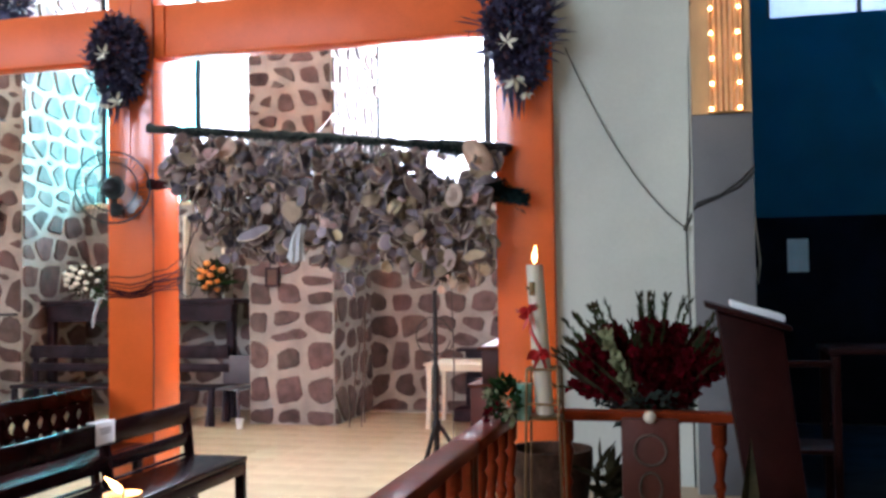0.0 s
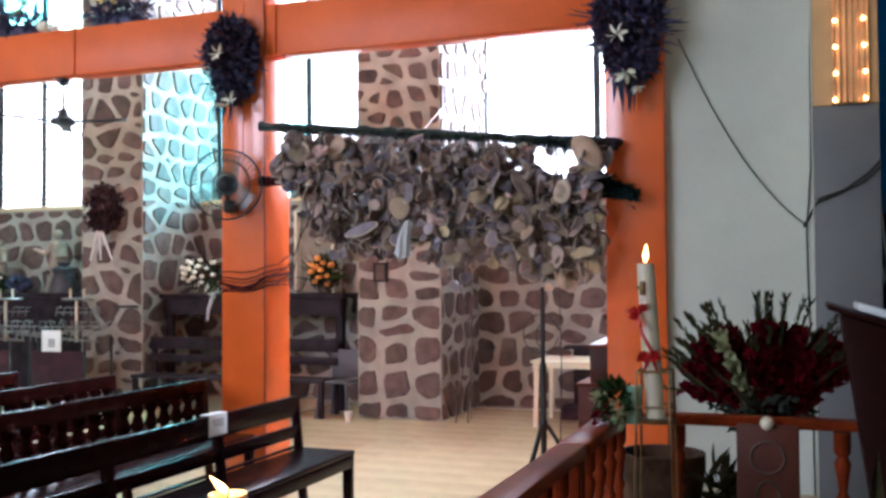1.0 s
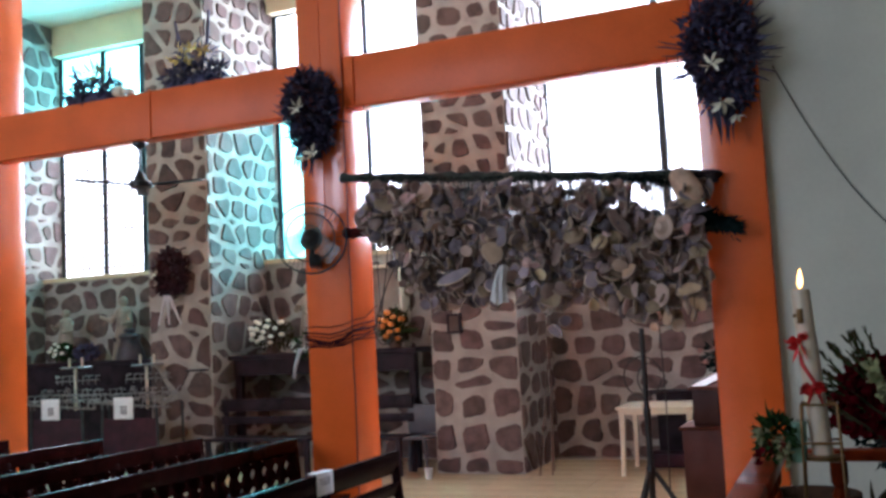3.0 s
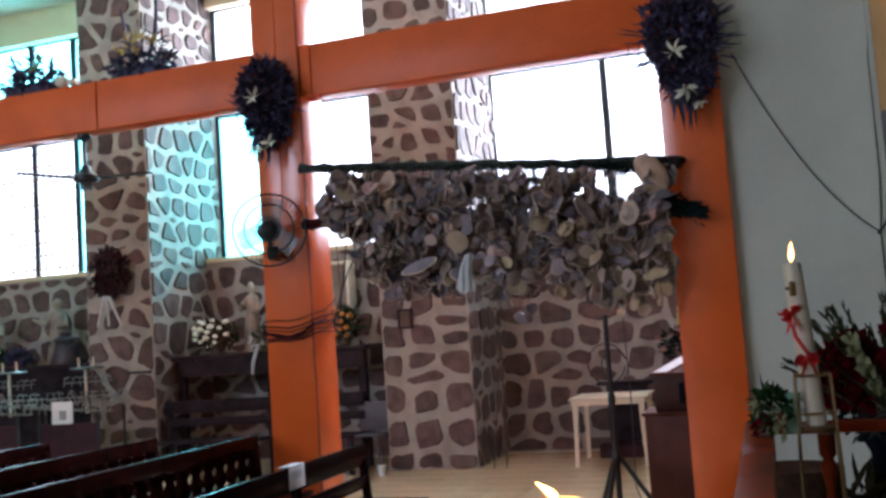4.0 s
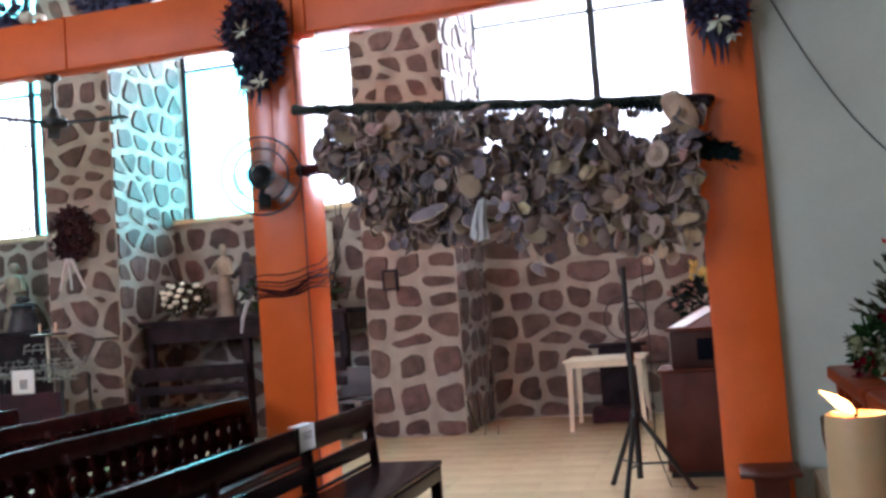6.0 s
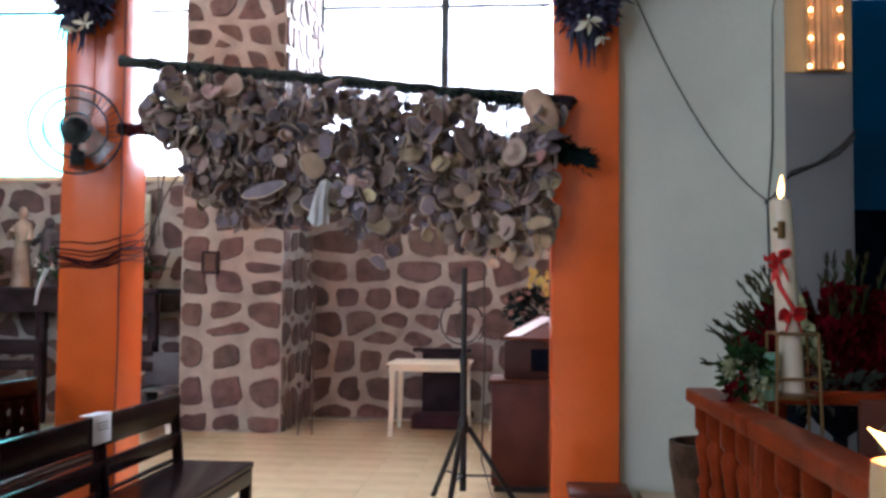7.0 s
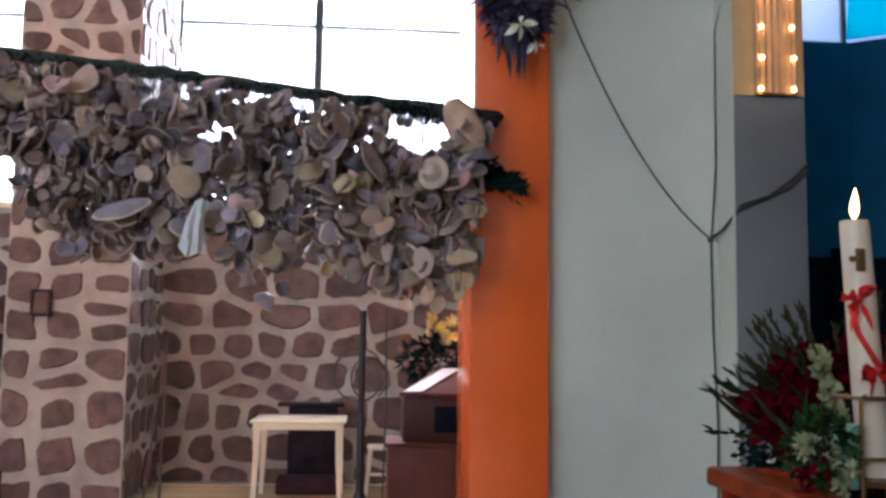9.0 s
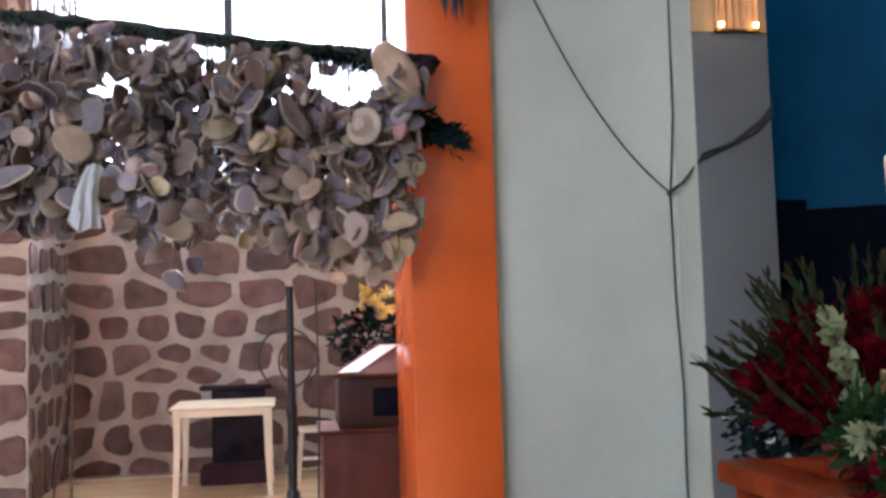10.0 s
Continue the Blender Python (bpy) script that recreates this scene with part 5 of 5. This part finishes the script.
def bow(z, x):
    bm = bmesh.new()
    bmesh.ops.create_uvsphere(bm, u_segments=8, v_segments=6, radius=0.012, matrix=pose(x, -0.048, z))
    knot = part("bow", bm, RED_CLOTH, pc, "red satin bow")
    for sx in (-1, 1):
        for k in range(3):
            bm = bmesh.new()
            blade(bm, (x, -0.042, z), (x + sx * random.uniform(0.035, 0.06), -0.075, z + random.uniform(-0.03, 0.035)), 0.045, bend=0.25)
            part("loop", bm, RED_CLOTH, knot)
        bm = bmesh.new()
        blade(bm, (x, -0.044, z), (x + sx * 0.03, -0.06, z - 0.085), 0.022)
        part("tail", bm, RED_CLOTH, knot)


bow(0.45, -0.055)
bow(0.27, -0.01)
bm = bmesh.new()
tube(bm, [(-0.055, 0.0, 0.44), (-0.05, -0.035, 0.36), (-0.005, -0.044, 0.28), (0.03, -0.03, 0.25)], 0.008, 6)
part("ribbon", bm, RED_CLOTH, pc)
bm = bmesh.new()
box(bm, -0.055, -0.03, -0.044, -0.034, 0.52, 0.58, bevel=0.004)
box(bm, -0.07, -0.055, -0.04, -0.030, 0.545, 0.56, bevel=0.004)
part("emblem", bm, BRASS, pc)

# ---- flowers by the rail ----
vb = thing("flower_vase", "mint vase of white flowers and green leaves on the rail", "flowers", (0.0, 2.83, RT))
bm = bmesh.new()
lathe(bm, [(0.028, 0.0), (0.032, 0.01), (0.036, 0.10), (0.04, 0.16), (0.033, 0.16)], 16, (0.045, 0, 0))
part("vase", bm, MINT, vb)
bm = bmesh.new()
foliage(bm, 200, (-0.03, -0.02, 0.10), (0.075, 0.07, 0.09), 0.04, 0.022)
for _ in range(16):
    d = rnd_dir(0.5)
    blade(bm, (-0.05, 0, 0.12), Vector((-0.05, 0, 0.12)) + d * random.uniform(0.08, 0.14), 0.014)
part("leaves", bm, LEAF, vb)
for _ in range(9):
    lily(vb, (random.uniform(-0.10, 0.02), random.uniform(-0.10, -0.05), random.uniform(0.0, 0.17)), random.uniform(0.026, 0.05), PETAL_CREAM, rnd_dir(0.2), 11)
for _ in range(5):
    lily(vb, (random.uniform(-0.12, -0.02), random.uniform(-0.10, -0.05), random.uniform(0.0, 0.08)), 0.035, PETAL_RED, rnd_dir(0.2), 7)
rp = thing("red_pot", "small dull red flower pot on the rail", "pot", (-0.01, 2.98, RT))
bm = bmesh.new()
lathe(bm, [(0.024, 0), (0.026, 0.01), (0.036, 0.06), (0.038, 0.065), (0.03, 0.06)], 14)
part("pot", bm, POT_RED, rp)


def gladioli(at, label, stems, spread, h, stand, whites=()):
    """A fan of red gladiolus spikes in a bowl on a stand."""
    g = thing("gladiolus_bouquet", label, "flowers", at)
    bm = bmesh.new()
    lathe(bm, [(0.12, 0), (0.13, 0.02), (0.03, 0.06), (0.03, stand - 0.18), (0.10, stand - 0.12), (0.19, stand), (0.17, stand)], 16)
    part("bowl_stand", bm, NAVY, g)
    for i in range(stems):
        a = -0.55 if i == 0 else random.uniform(-1, 1)
        dy = -0.5 if i == 0 else random.uniform(-0.5, 0.45)
        top = Vector((a * spread, dy * spread * 0.6, stand + h * (1 - 0.32 * a * a) * random.choice((random.uniform(0.66, 0.85), random.uniform(0.75, 0.95), 1.12))))
        if i == 1:      # one spray hangs out low to the side
            top = Vector((-spread * 1.12, -0.10, stand + 0.13))
        base = Vector((a * 0.10, dy * 0.1, stand - 0.02))
        mid = base.lerp(top, 0.5) + Vector((0, 0, 0.06))
        bez = lambda s: base * (1 - s) ** 2 + mid * 2 * s * (1 - s) + top * s * s
        bm = bmesh.new()
        tube(bm, [bez(s) for s in (0, 0.3, 0.6, 0.85, 1.0)], [0.006, 0.006, 0.005, 0.004, 0.002], 5)
        stem = part("stem", bm, LEAF, g)
        bm = bmesh.new()
        for s in np.arange(0.12, 0.72, 0.028):
            p0 = bez(s)
            for _ in range(5):
                d = (rnd_dir() + (top - base).normalized() * 0.6).normalized()
                blade(bm, p0, p0 + d * random.uniform(0.035, 0.062), 0.046, bend=0.2)
        part("bloom_spike", bm, PETAL_CREAM if i in whites else PETAL_RED, stem)
        bm = bmesh.new()
        for s in np.arange(0.74, 0.99, 0.045):
            p0 = bez(s)
            for _ in range(2):
                d = ((top - base).normalized() + rnd_dir() * 0.4).normalized()
                blade(bm, p0, p0 + d * 0.05, 0.012)
        part("bud_tip", bm, LEAF_DULL, stem)
    bm = bmesh.new()
    foliage(bm, 260, (0, 0, stand + 0.03), (0.20, 0.16, 0.10), 0.07, 0.03)
    part("base_leaves", bm, BARK, g)
    for _ in range(14):
        a = random.uniform(-1, 1)
        b0 = Vector((a * 0.1, random.uniform(-0.08, 0.08), stand - 0.02))
        bm = bmesh.new()
        blade(bm, b0, b0 + Vector((a * spread * 0.9, random.uniform(-0.2, 0.2), h * random.uniform(0.35, 0.8))), 0.022, bend=0.05)
        part("leaf", bm, LEAF_DULL, g)
    return g


gladioli((0.56, 3.72, 0.18), "wide fan of dark red gladioli in a dark bowl", 84, 0.52, 0.52, 0.80, (0,))
sd = thing("flower_arrangement", "small white daisies over dark leaves behind the rail", "flowers", (0.46, 4.06, 0.18))
bm = bmesh.new()
lathe(bm, [(0.1, 0), (0.11, 0.02), (0.04, 0.1), (0.04, 0.6), (0.11, 0.74), (0.09, 0.74)], 14)
part("stand", bm, NAVY, sd)
bm = bmesh.new()
foliage(bm, 520, (0, 0, 0.84), (0.21, 0.16, 0.18), 0.05, 0.024)
for _ in range(9):
    d = rnd_dir(0.9)
    blade(bm, (0, 0, 0.85), Vector((0, 0, 0.85)) + d * random.uniform(0.14, 0.2), 0.010)
part("leaves", bm, LEAF_MOSS, sd)
for _ in range(22):
    d = rnd_dir()
    lily(sd, (d.x * 0.23, -abs(d.y) * 0.2, 0.87 + d.z * 0.2), 0.021, PETAL_WHITE, rnd_dir(), 6)
lp2 = thing("leafy_plant", "dull green leafy plant on the floor behind the rail", "plant", (0.33, 3.55, 0.18))
bm = bmesh.new()
for _ in range(60):
    d = rnd_dir(1.2)
    d.z = abs(d.z)
    p0 = Vector((random.gauss(0, 0.04), random.gauss(0, 0.04), random.uniform(0.1, 0.5)))
    blade(bm, p0, p0 + d * random.uniform(0.12, 0.26), 0.045)
part("leaves", bm, LEAF_DULL, lp2)
bm = bmesh.new()
lathe(bm, [(0.06, 0), (0.08, 0.14), (0.082, 0.15), (0.06, 0.15)], 12)
part("pot", bm, CLAY, lp2)
br = thing("wooden_barrel", "dark brown bark barrel pot standing behind the rail", "barrel", (0.05, 3.64, 0.18))
bm = bmesh.new()
lathe(bm, [(0.12, 0.0), (0.14, 0.08), (0.19, 0.36), (0.215, 0.52), (0.215, 0.60), (0.19, 0.60), (0.18, 0.54), (0.02, 0.52)], 24)
part("body", bm, BARREL, br)

# ---- lectern and chair in the sanctuary ----
le = thing("lectern", "dark red-brown wooden lectern with a sloping top", "lectern", (1.02, 2.95, 0.18), 0)
slope = lambda x: 0.06 - x * 0.30
bm = bmesh.new()
vs = box(bm, -0.15, 0.11, -0.17, 0.17, 0.04, 1.22, bevel=0.01)
for v in bm.verts:
    s = v.co.z / 1.22
    if v.co.z > 1.0:
        v.co.z += slope(v.co.x)
    v.co.x = v.co.x * (0.85 + 0.15 * s) + 0.16 * (1 - s)
part("body", bm, LECTERN, le)
bm = bmesh.new()
box(bm, -0.20, 0.14, -0.22, 0.22, 1.225, 1.25, bevel=0.008)
for v in bm.verts:
    v.co.z += slope(v.co.x)
part("top", bm, LECTERN, le)
bm = bmesh.new()
box(bm, -0.04, 0.36, -0.22, 0.22, 0.0, 0.04, bevel=0.008)
part("foot", bm, LECTERN, le)
bk = thing("open_book", "open white book lying on the lectern", "book", (1.02, 2.95, 0.18))
bm = bmesh.new()
box(bm, -0.09, 0.12, -0.16, 0.16, 1.254, 1.285, bevel=0.008)
for v in bm.verts:
    v.co.z += slope(v.co.x)
part("page_block", bm, PAPER, bk)
ch = thing("wooden_chair", "red-brown wooden chair with an open square back", "chair", (1.355, 4.6, 0.18))
for x in (-0.22, 0.22):
    bm = bmesh.new()
    box(bm, x - 0.022, x + 0.022, -0.022, 0.022, 0, 1.0, bevel=0.006)
    part("back_leg", bm, LECTERN, ch)
    bm = bmesh.new()
    box(bm, x - 0.022, x + 0.022, 0.40, 0.444, 0, 0.43, bevel=0.006)
    part("front_leg", bm, LECTERN, ch)
for z in (0.12, 0.96):
    bm = bmesh.new()
    box(bm, -0.198, 0.198, -0.018, 0.018, z - 0.02, z + 0.02, bevel=0.005)
    part("cross_rail", bm, LECTERN, ch)
bm = bmesh.new()
box(bm, -0.24, 0.24, 0.023, 0.45, 0.43, 0.46, bevel=0.01)
part("seat", bm, LECTERN, ch)
lf = thing("palm_leaf", "single tall pale dried leaf standing in a pot", "leaf", (0.93, 2.55, 0.18))
bm = bmesh.new()
lathe(bm, [(0.05, 0), (0.07, 0.12), (0.05, 0.12)], 10)
part("pot", bm, CLAY, lf)
bm = bmesh.new()
blade(bm, (0, 0, 0.1), (0.05, 0, 0.85), 0.09)
blade(bm, (0, 0.01, 0.1), (-0.06, 0, 0.6), 0.07)
part("leaf", bm, LEAF_DULL, lf, "pale dry leaf")
sg = thing("paper_sign", "blank pale paper sheet pinned on the dark wall", "sign", (1.83, 8.865, 1.86))
bm = bmesh.new()
box(bm, -0.10, 0.10, -0.004, 0.0, -0.165, 0.165)
part("sheet", bm, PAPER, sg)
sf = thing("side_table", "dark wooden table with a glass in the sanctuary", "table", (2.2, 6.2, 0.18))
bm = bmesh.new()
box(bm, -0.5, 0.6, -0.35, 0.35, 0.92, 0.96, bevel=0.008)
part("tabletop", bm, LECTERN, sf)
for x in (-0.45, 0.55):
    for y in (-0.3, 0.3):
        bm = bmesh.new()
        box(bm, x - 0.03, x + 0.03, y - 0.03, y + 0.03, 0, 0.919, bevel=0.005)
        part("leg", bm, LECTERN, sf)

# ---- candle close to the camera ----
FX, FY, FZ = -0.406, 0.426, 1.214
hs = thing("candle_holder", "tall turned wooden candle holder standing on the floor", "candle holder", (FX, FY, 0))
bm = bmesh.new()
lathe(bm, [(0.15, 0.0), (0.15, 0.03), (0.06, 0.07), (0.035, 0.2), (0.05, 0.45), (0.03, 0.6), (0.04, 0.75), (0.07, 0.84), (0.075, 0.862), (0.02, 0.862)], 18)
part("column", bm, RAIL, hs)
nc = thing("pillar_candle", "thick ivory pillar candle burning with a leaning flame", "candle", (FX, FY, 0.862))
bm = bmesh.new()
lathe(bm, [(0.041, 0.0), (0.042, 0.02), (0.042, 0.328), (0.040, 0.348), (0.034, 0.346), (0.026, 0.336), (0.004, 0.333)], 28, wobble=0.02)
part("wax", bm, WAX_LIT, nc)
wick(nc, (0, 0, 0.334))
flame_mesh(nc, (0, 0, 0.348), 0.032, (-0.044, 0), 1.7)
for place, watts in (((FX - 0.018, FY, FZ + 0.03), 1.5), ((0.10, 2.86, 1.80), 0.8)):
    fire = bpy.data.lights.new("flame_light", "POINT")
    fire.energy, fire.color, fire.shadow_soft_size = watts, (1.0, 0.45, 0.13), 0.012
    new("flame_light", fire).location = place
# ---- floor tiles ----
tile_me = None
for i in range(14):
    for j in range(18):
        x, y = -5.0 + i * 0.36, 4.1 + j * 0.36
        if tile_me is None:
            bm = bmesh.new()
            box(bm, -0.1785, 0.1785, -0.1785, 0.1785, 0.001, 0.006)
            ob = part("tile", bm, TILE, floor, smooth=False)
            tile_me = ob.data
        else:
            ob = new("tile", tile_me)
            ob.parent = floor
        ob.location = (x, y, 0)

# ---- stones of the walls and piers ----


def clip(poly, px, py, nx, ny):
    """The part of a polygon on the side of a line away from (nx, ny)."""
    out = []
    for k in range(len(poly)):
        (ax, ay), (bx, by) = poly[k], poly[(k + 1) % len(poly)]
        da, db = (ax - px) * nx + (ay - py) * ny, (bx - px) * nx + (by - py) * ny
        if da <= 0:
            out.append((ax, ay))
        if (da < 0) != (db < 0):
            s = da / (da - db)
            out.append((ax + s * (bx - ax), ay + s * (by - ay)))
    return out


def scatter(rng, width, height, z0, cw, chh):
    """Loose courses of seeds over a face: place and weight, with small filling stones between."""
    seeds, z = [], z0
    while z < height:
        h = chh * rng.uniform(0.72, 1.3)
        x = -rng.uniform(0.0, 0.6) * cw
        while x < width:
            w = cw * rng.uniform(0.6, 1.35)
            seeds.append((x + w / 2, z + h / 2 + rng.uniform(-0.22, 0.22) * h, rng.uniform(-0.1, 0.1)))
            if rng.random() < 0.22:
                seeds.append((x + w * rng.uniform(0.9, 1.1), z + h * rng.uniform(0.85, 1.1), -0.32))
            x += w
        z += h
    return seeds


def stones(parent, m, width, height, seeds, rng, gap=0.085, edge=0.012):
    """Stones on a face: m takes (u, v, out) to the world."""
    for i, (sx, sy, sw) in enumerate(seeds):
        if not (-0.1 < sx < width + 0.1 and -0.1 < sy < height + 0.1):
            continue
        poly = [(edge, edge), (width - edge, edge), (width - edge, height - edge), (edge, height - edge)]
        g = gap * rng.uniform(0.7, 1.25)
        for j, (tx, ty, tw) in enumerate(seeds):
            d = math.hypot(tx - sx, ty - sy)
            if j == i or d > 1.3 or d < 1e-6 or not poly:
                continue
            nx, ny = tx - sx, (ty - sy) * 2.2
            q = math.hypot(nx, ny)
            nx, ny = nx / q, ny / q
            tilt = 0.20 * math.sin(31.7 * (sx + tx) + 17.3 * (sy + ty))
            nx, ny = nx - ny * tilt, ny + nx * tilt
            f = 0.5 + 0.5 * max(-0.45, min(0.45, sw - tw))
            poly = clip(poly, sx + (tx - sx) * f - nx * g / 2, sy + (ty - sy) * f - ny * g / 2, nx, ny)
        if len(poly) < 3:
            continue
        cx, cy = sum(p[0] for p in poly) / len(poly), sum(p[1] for p in poly) / len(poly)
        if min(math.hypot(p[0] - cx, p[1] - cy) for p in poly) < 0.02:
            continue
        cut = []
        for k in range(len(poly)):
            (ax, ay), (bx, by) = poly[k], poly[(k + 1) % len(poly)]
            span = math.hypot(bx - ax, by - ay)
            if span < 0.03:
                cut.append(((ax + bx) / 2, (ay + by) / 2))
                continue
            for c in (rng.uniform(0.12, 0.26), rng.uniform(0.45, 0.55), rng.uniform(0.74, 0.88)):
                push = rng.gauss(0, 0.03) * min(span, 0.35) if 0.4 < c < 0.6 else rng.uniform(-0.03, 0.01) * min(span, 0.3)
                cut.append((ax + (bx - ax) * c + (by - ay) / span * push, ay + (by - ay) * c - (bx - ax) / span * push))
        proud = rng.uniform(0.014, 0.03)
        bm = bmesh.new()
        rings = []
        for s, o in ((1.0, -0.01), (0.95, proud)):
            rings.append([bm.verts.new((cx + (x - cx) * s + rng.gauss(0, 0.002), cy + (y - cy) * s + rng.gauss(0, 0.002), o + (rng.gauss(0, 0.002) if o > 0 else 0))) for x, y in cut])
        for a, b in zip(rings, rings[1:]):
            for k in range(len(cut)):
                k2 = (k + 1) % len(cut)
                bm.faces.new((a[k], a[k2], b[k2], b[k]))
        bm.faces.new(rings[-1])
        bmesh.ops.transform(bm, matrix=m, verts=bm.verts)
        part("stone", bm, STONE, parent)


def face(origin, u, v):
    u, v = Vector(u), Vector(v)
    n = u.cross(v)
    return Matrix(((u.x, v.x, n.x, origin[0]), (u.y, v.y, n.y, origin[1]), (u.z, v.z, n.z, origin[2]), (0, 0, 0, 1)))


srng = random.Random(5)
# the front of the third pier: courses of stones as they lie, then loose courses above
P3 = []
for z, xs in ((0.06, (0.15, 0.5, 0.85)), (0.38, (0.10, 0.50, 0.90)), (0.82, (0.10, 0.49, 0.88)), (1.06, (0.5,)), (1.24, (0.10, 0.45, 0.88)),
              (1.50, (0.10, 0.52, 0.88)), (1.66, (0.86,)), (1.90, (0.14, 0.52, 0.88)), (2.18, (0.12, 0.5, 0.85))):
    P3 += [(x, z, 0.0) for x in xs]
P3 += scatter(srng, 1.0, TOP, 2.35, 0.33, 0.31)
for k, (a, b) in enumerate(PIERS):
    if k == 3:
        continue
    seeds = P3 if k == 2 else scatter(srng, b - a, TOP, 0.0, 0.36, 0.36)
    stones(piers[k], face((a, PY, 0), (1, 0, 0), (0, 0, 1)), b - a, TOP, seeds, srng, gap=0.092)
    d = GY - 0.04 - PY
    if k == 0 or k == 1 or k == 2:
        stones(piers[k], face((b, PY, 0), (0, 1, 0), (0, 0, 1)), d, TOP, scatter(srng, d, TOP, 0.0, 0.33, 0.36), srng, gap=0.08)
# the walls under the windows
W3 = []
for z, xs in ((0.06, (0.3, 0.75, 1.2, 1.7, 2.2, 2.7)), (0.33, (0.12, 0.46, 0.80, 1.25, 1.75, 2.3, 2.8)), (0.70, (0.14, 0.42, 0.70, 1.05, 1.5, 1.9, 2.4, 2.9)),
              (0.93, (0.86, 1.25)), (1.12, (0.2, 0.58, 1.0, 1.35, 1.75, 2.15, 2.6, 3.0)), (1.38, (0.12, 0.40, 0.82, 1.12, 1.5, 1.9, 2.4, 2.8)), (1.68, (0.30, 0.66, 1.28, 1.85, 2.3, 2.8)),
              (2.02, (0.36, 0.85, 1.35, 1.9, 2.4, 2.9)), (2.4, (0.2, 0.6, 1.1, 1.6, 2.1, 2.7)), (2.66, (0.35, 0.9, 1.4, 1.9, 2.5, 3.0))):
    W3 += [(x, z, 0.0) for x in xs]
for k, (a, b) in enumerate(BAYS):
    seeds = W3 if k == 2 else scatter(srng, b - a, SILL, 0.0, 0.42, 0.34)
    stones(walls_low[k], face((a, WY, 0), (1, 0, 0), (0, 0, 1)), b - a, SILL - 0.07, seeds, srng, gap=0.075)
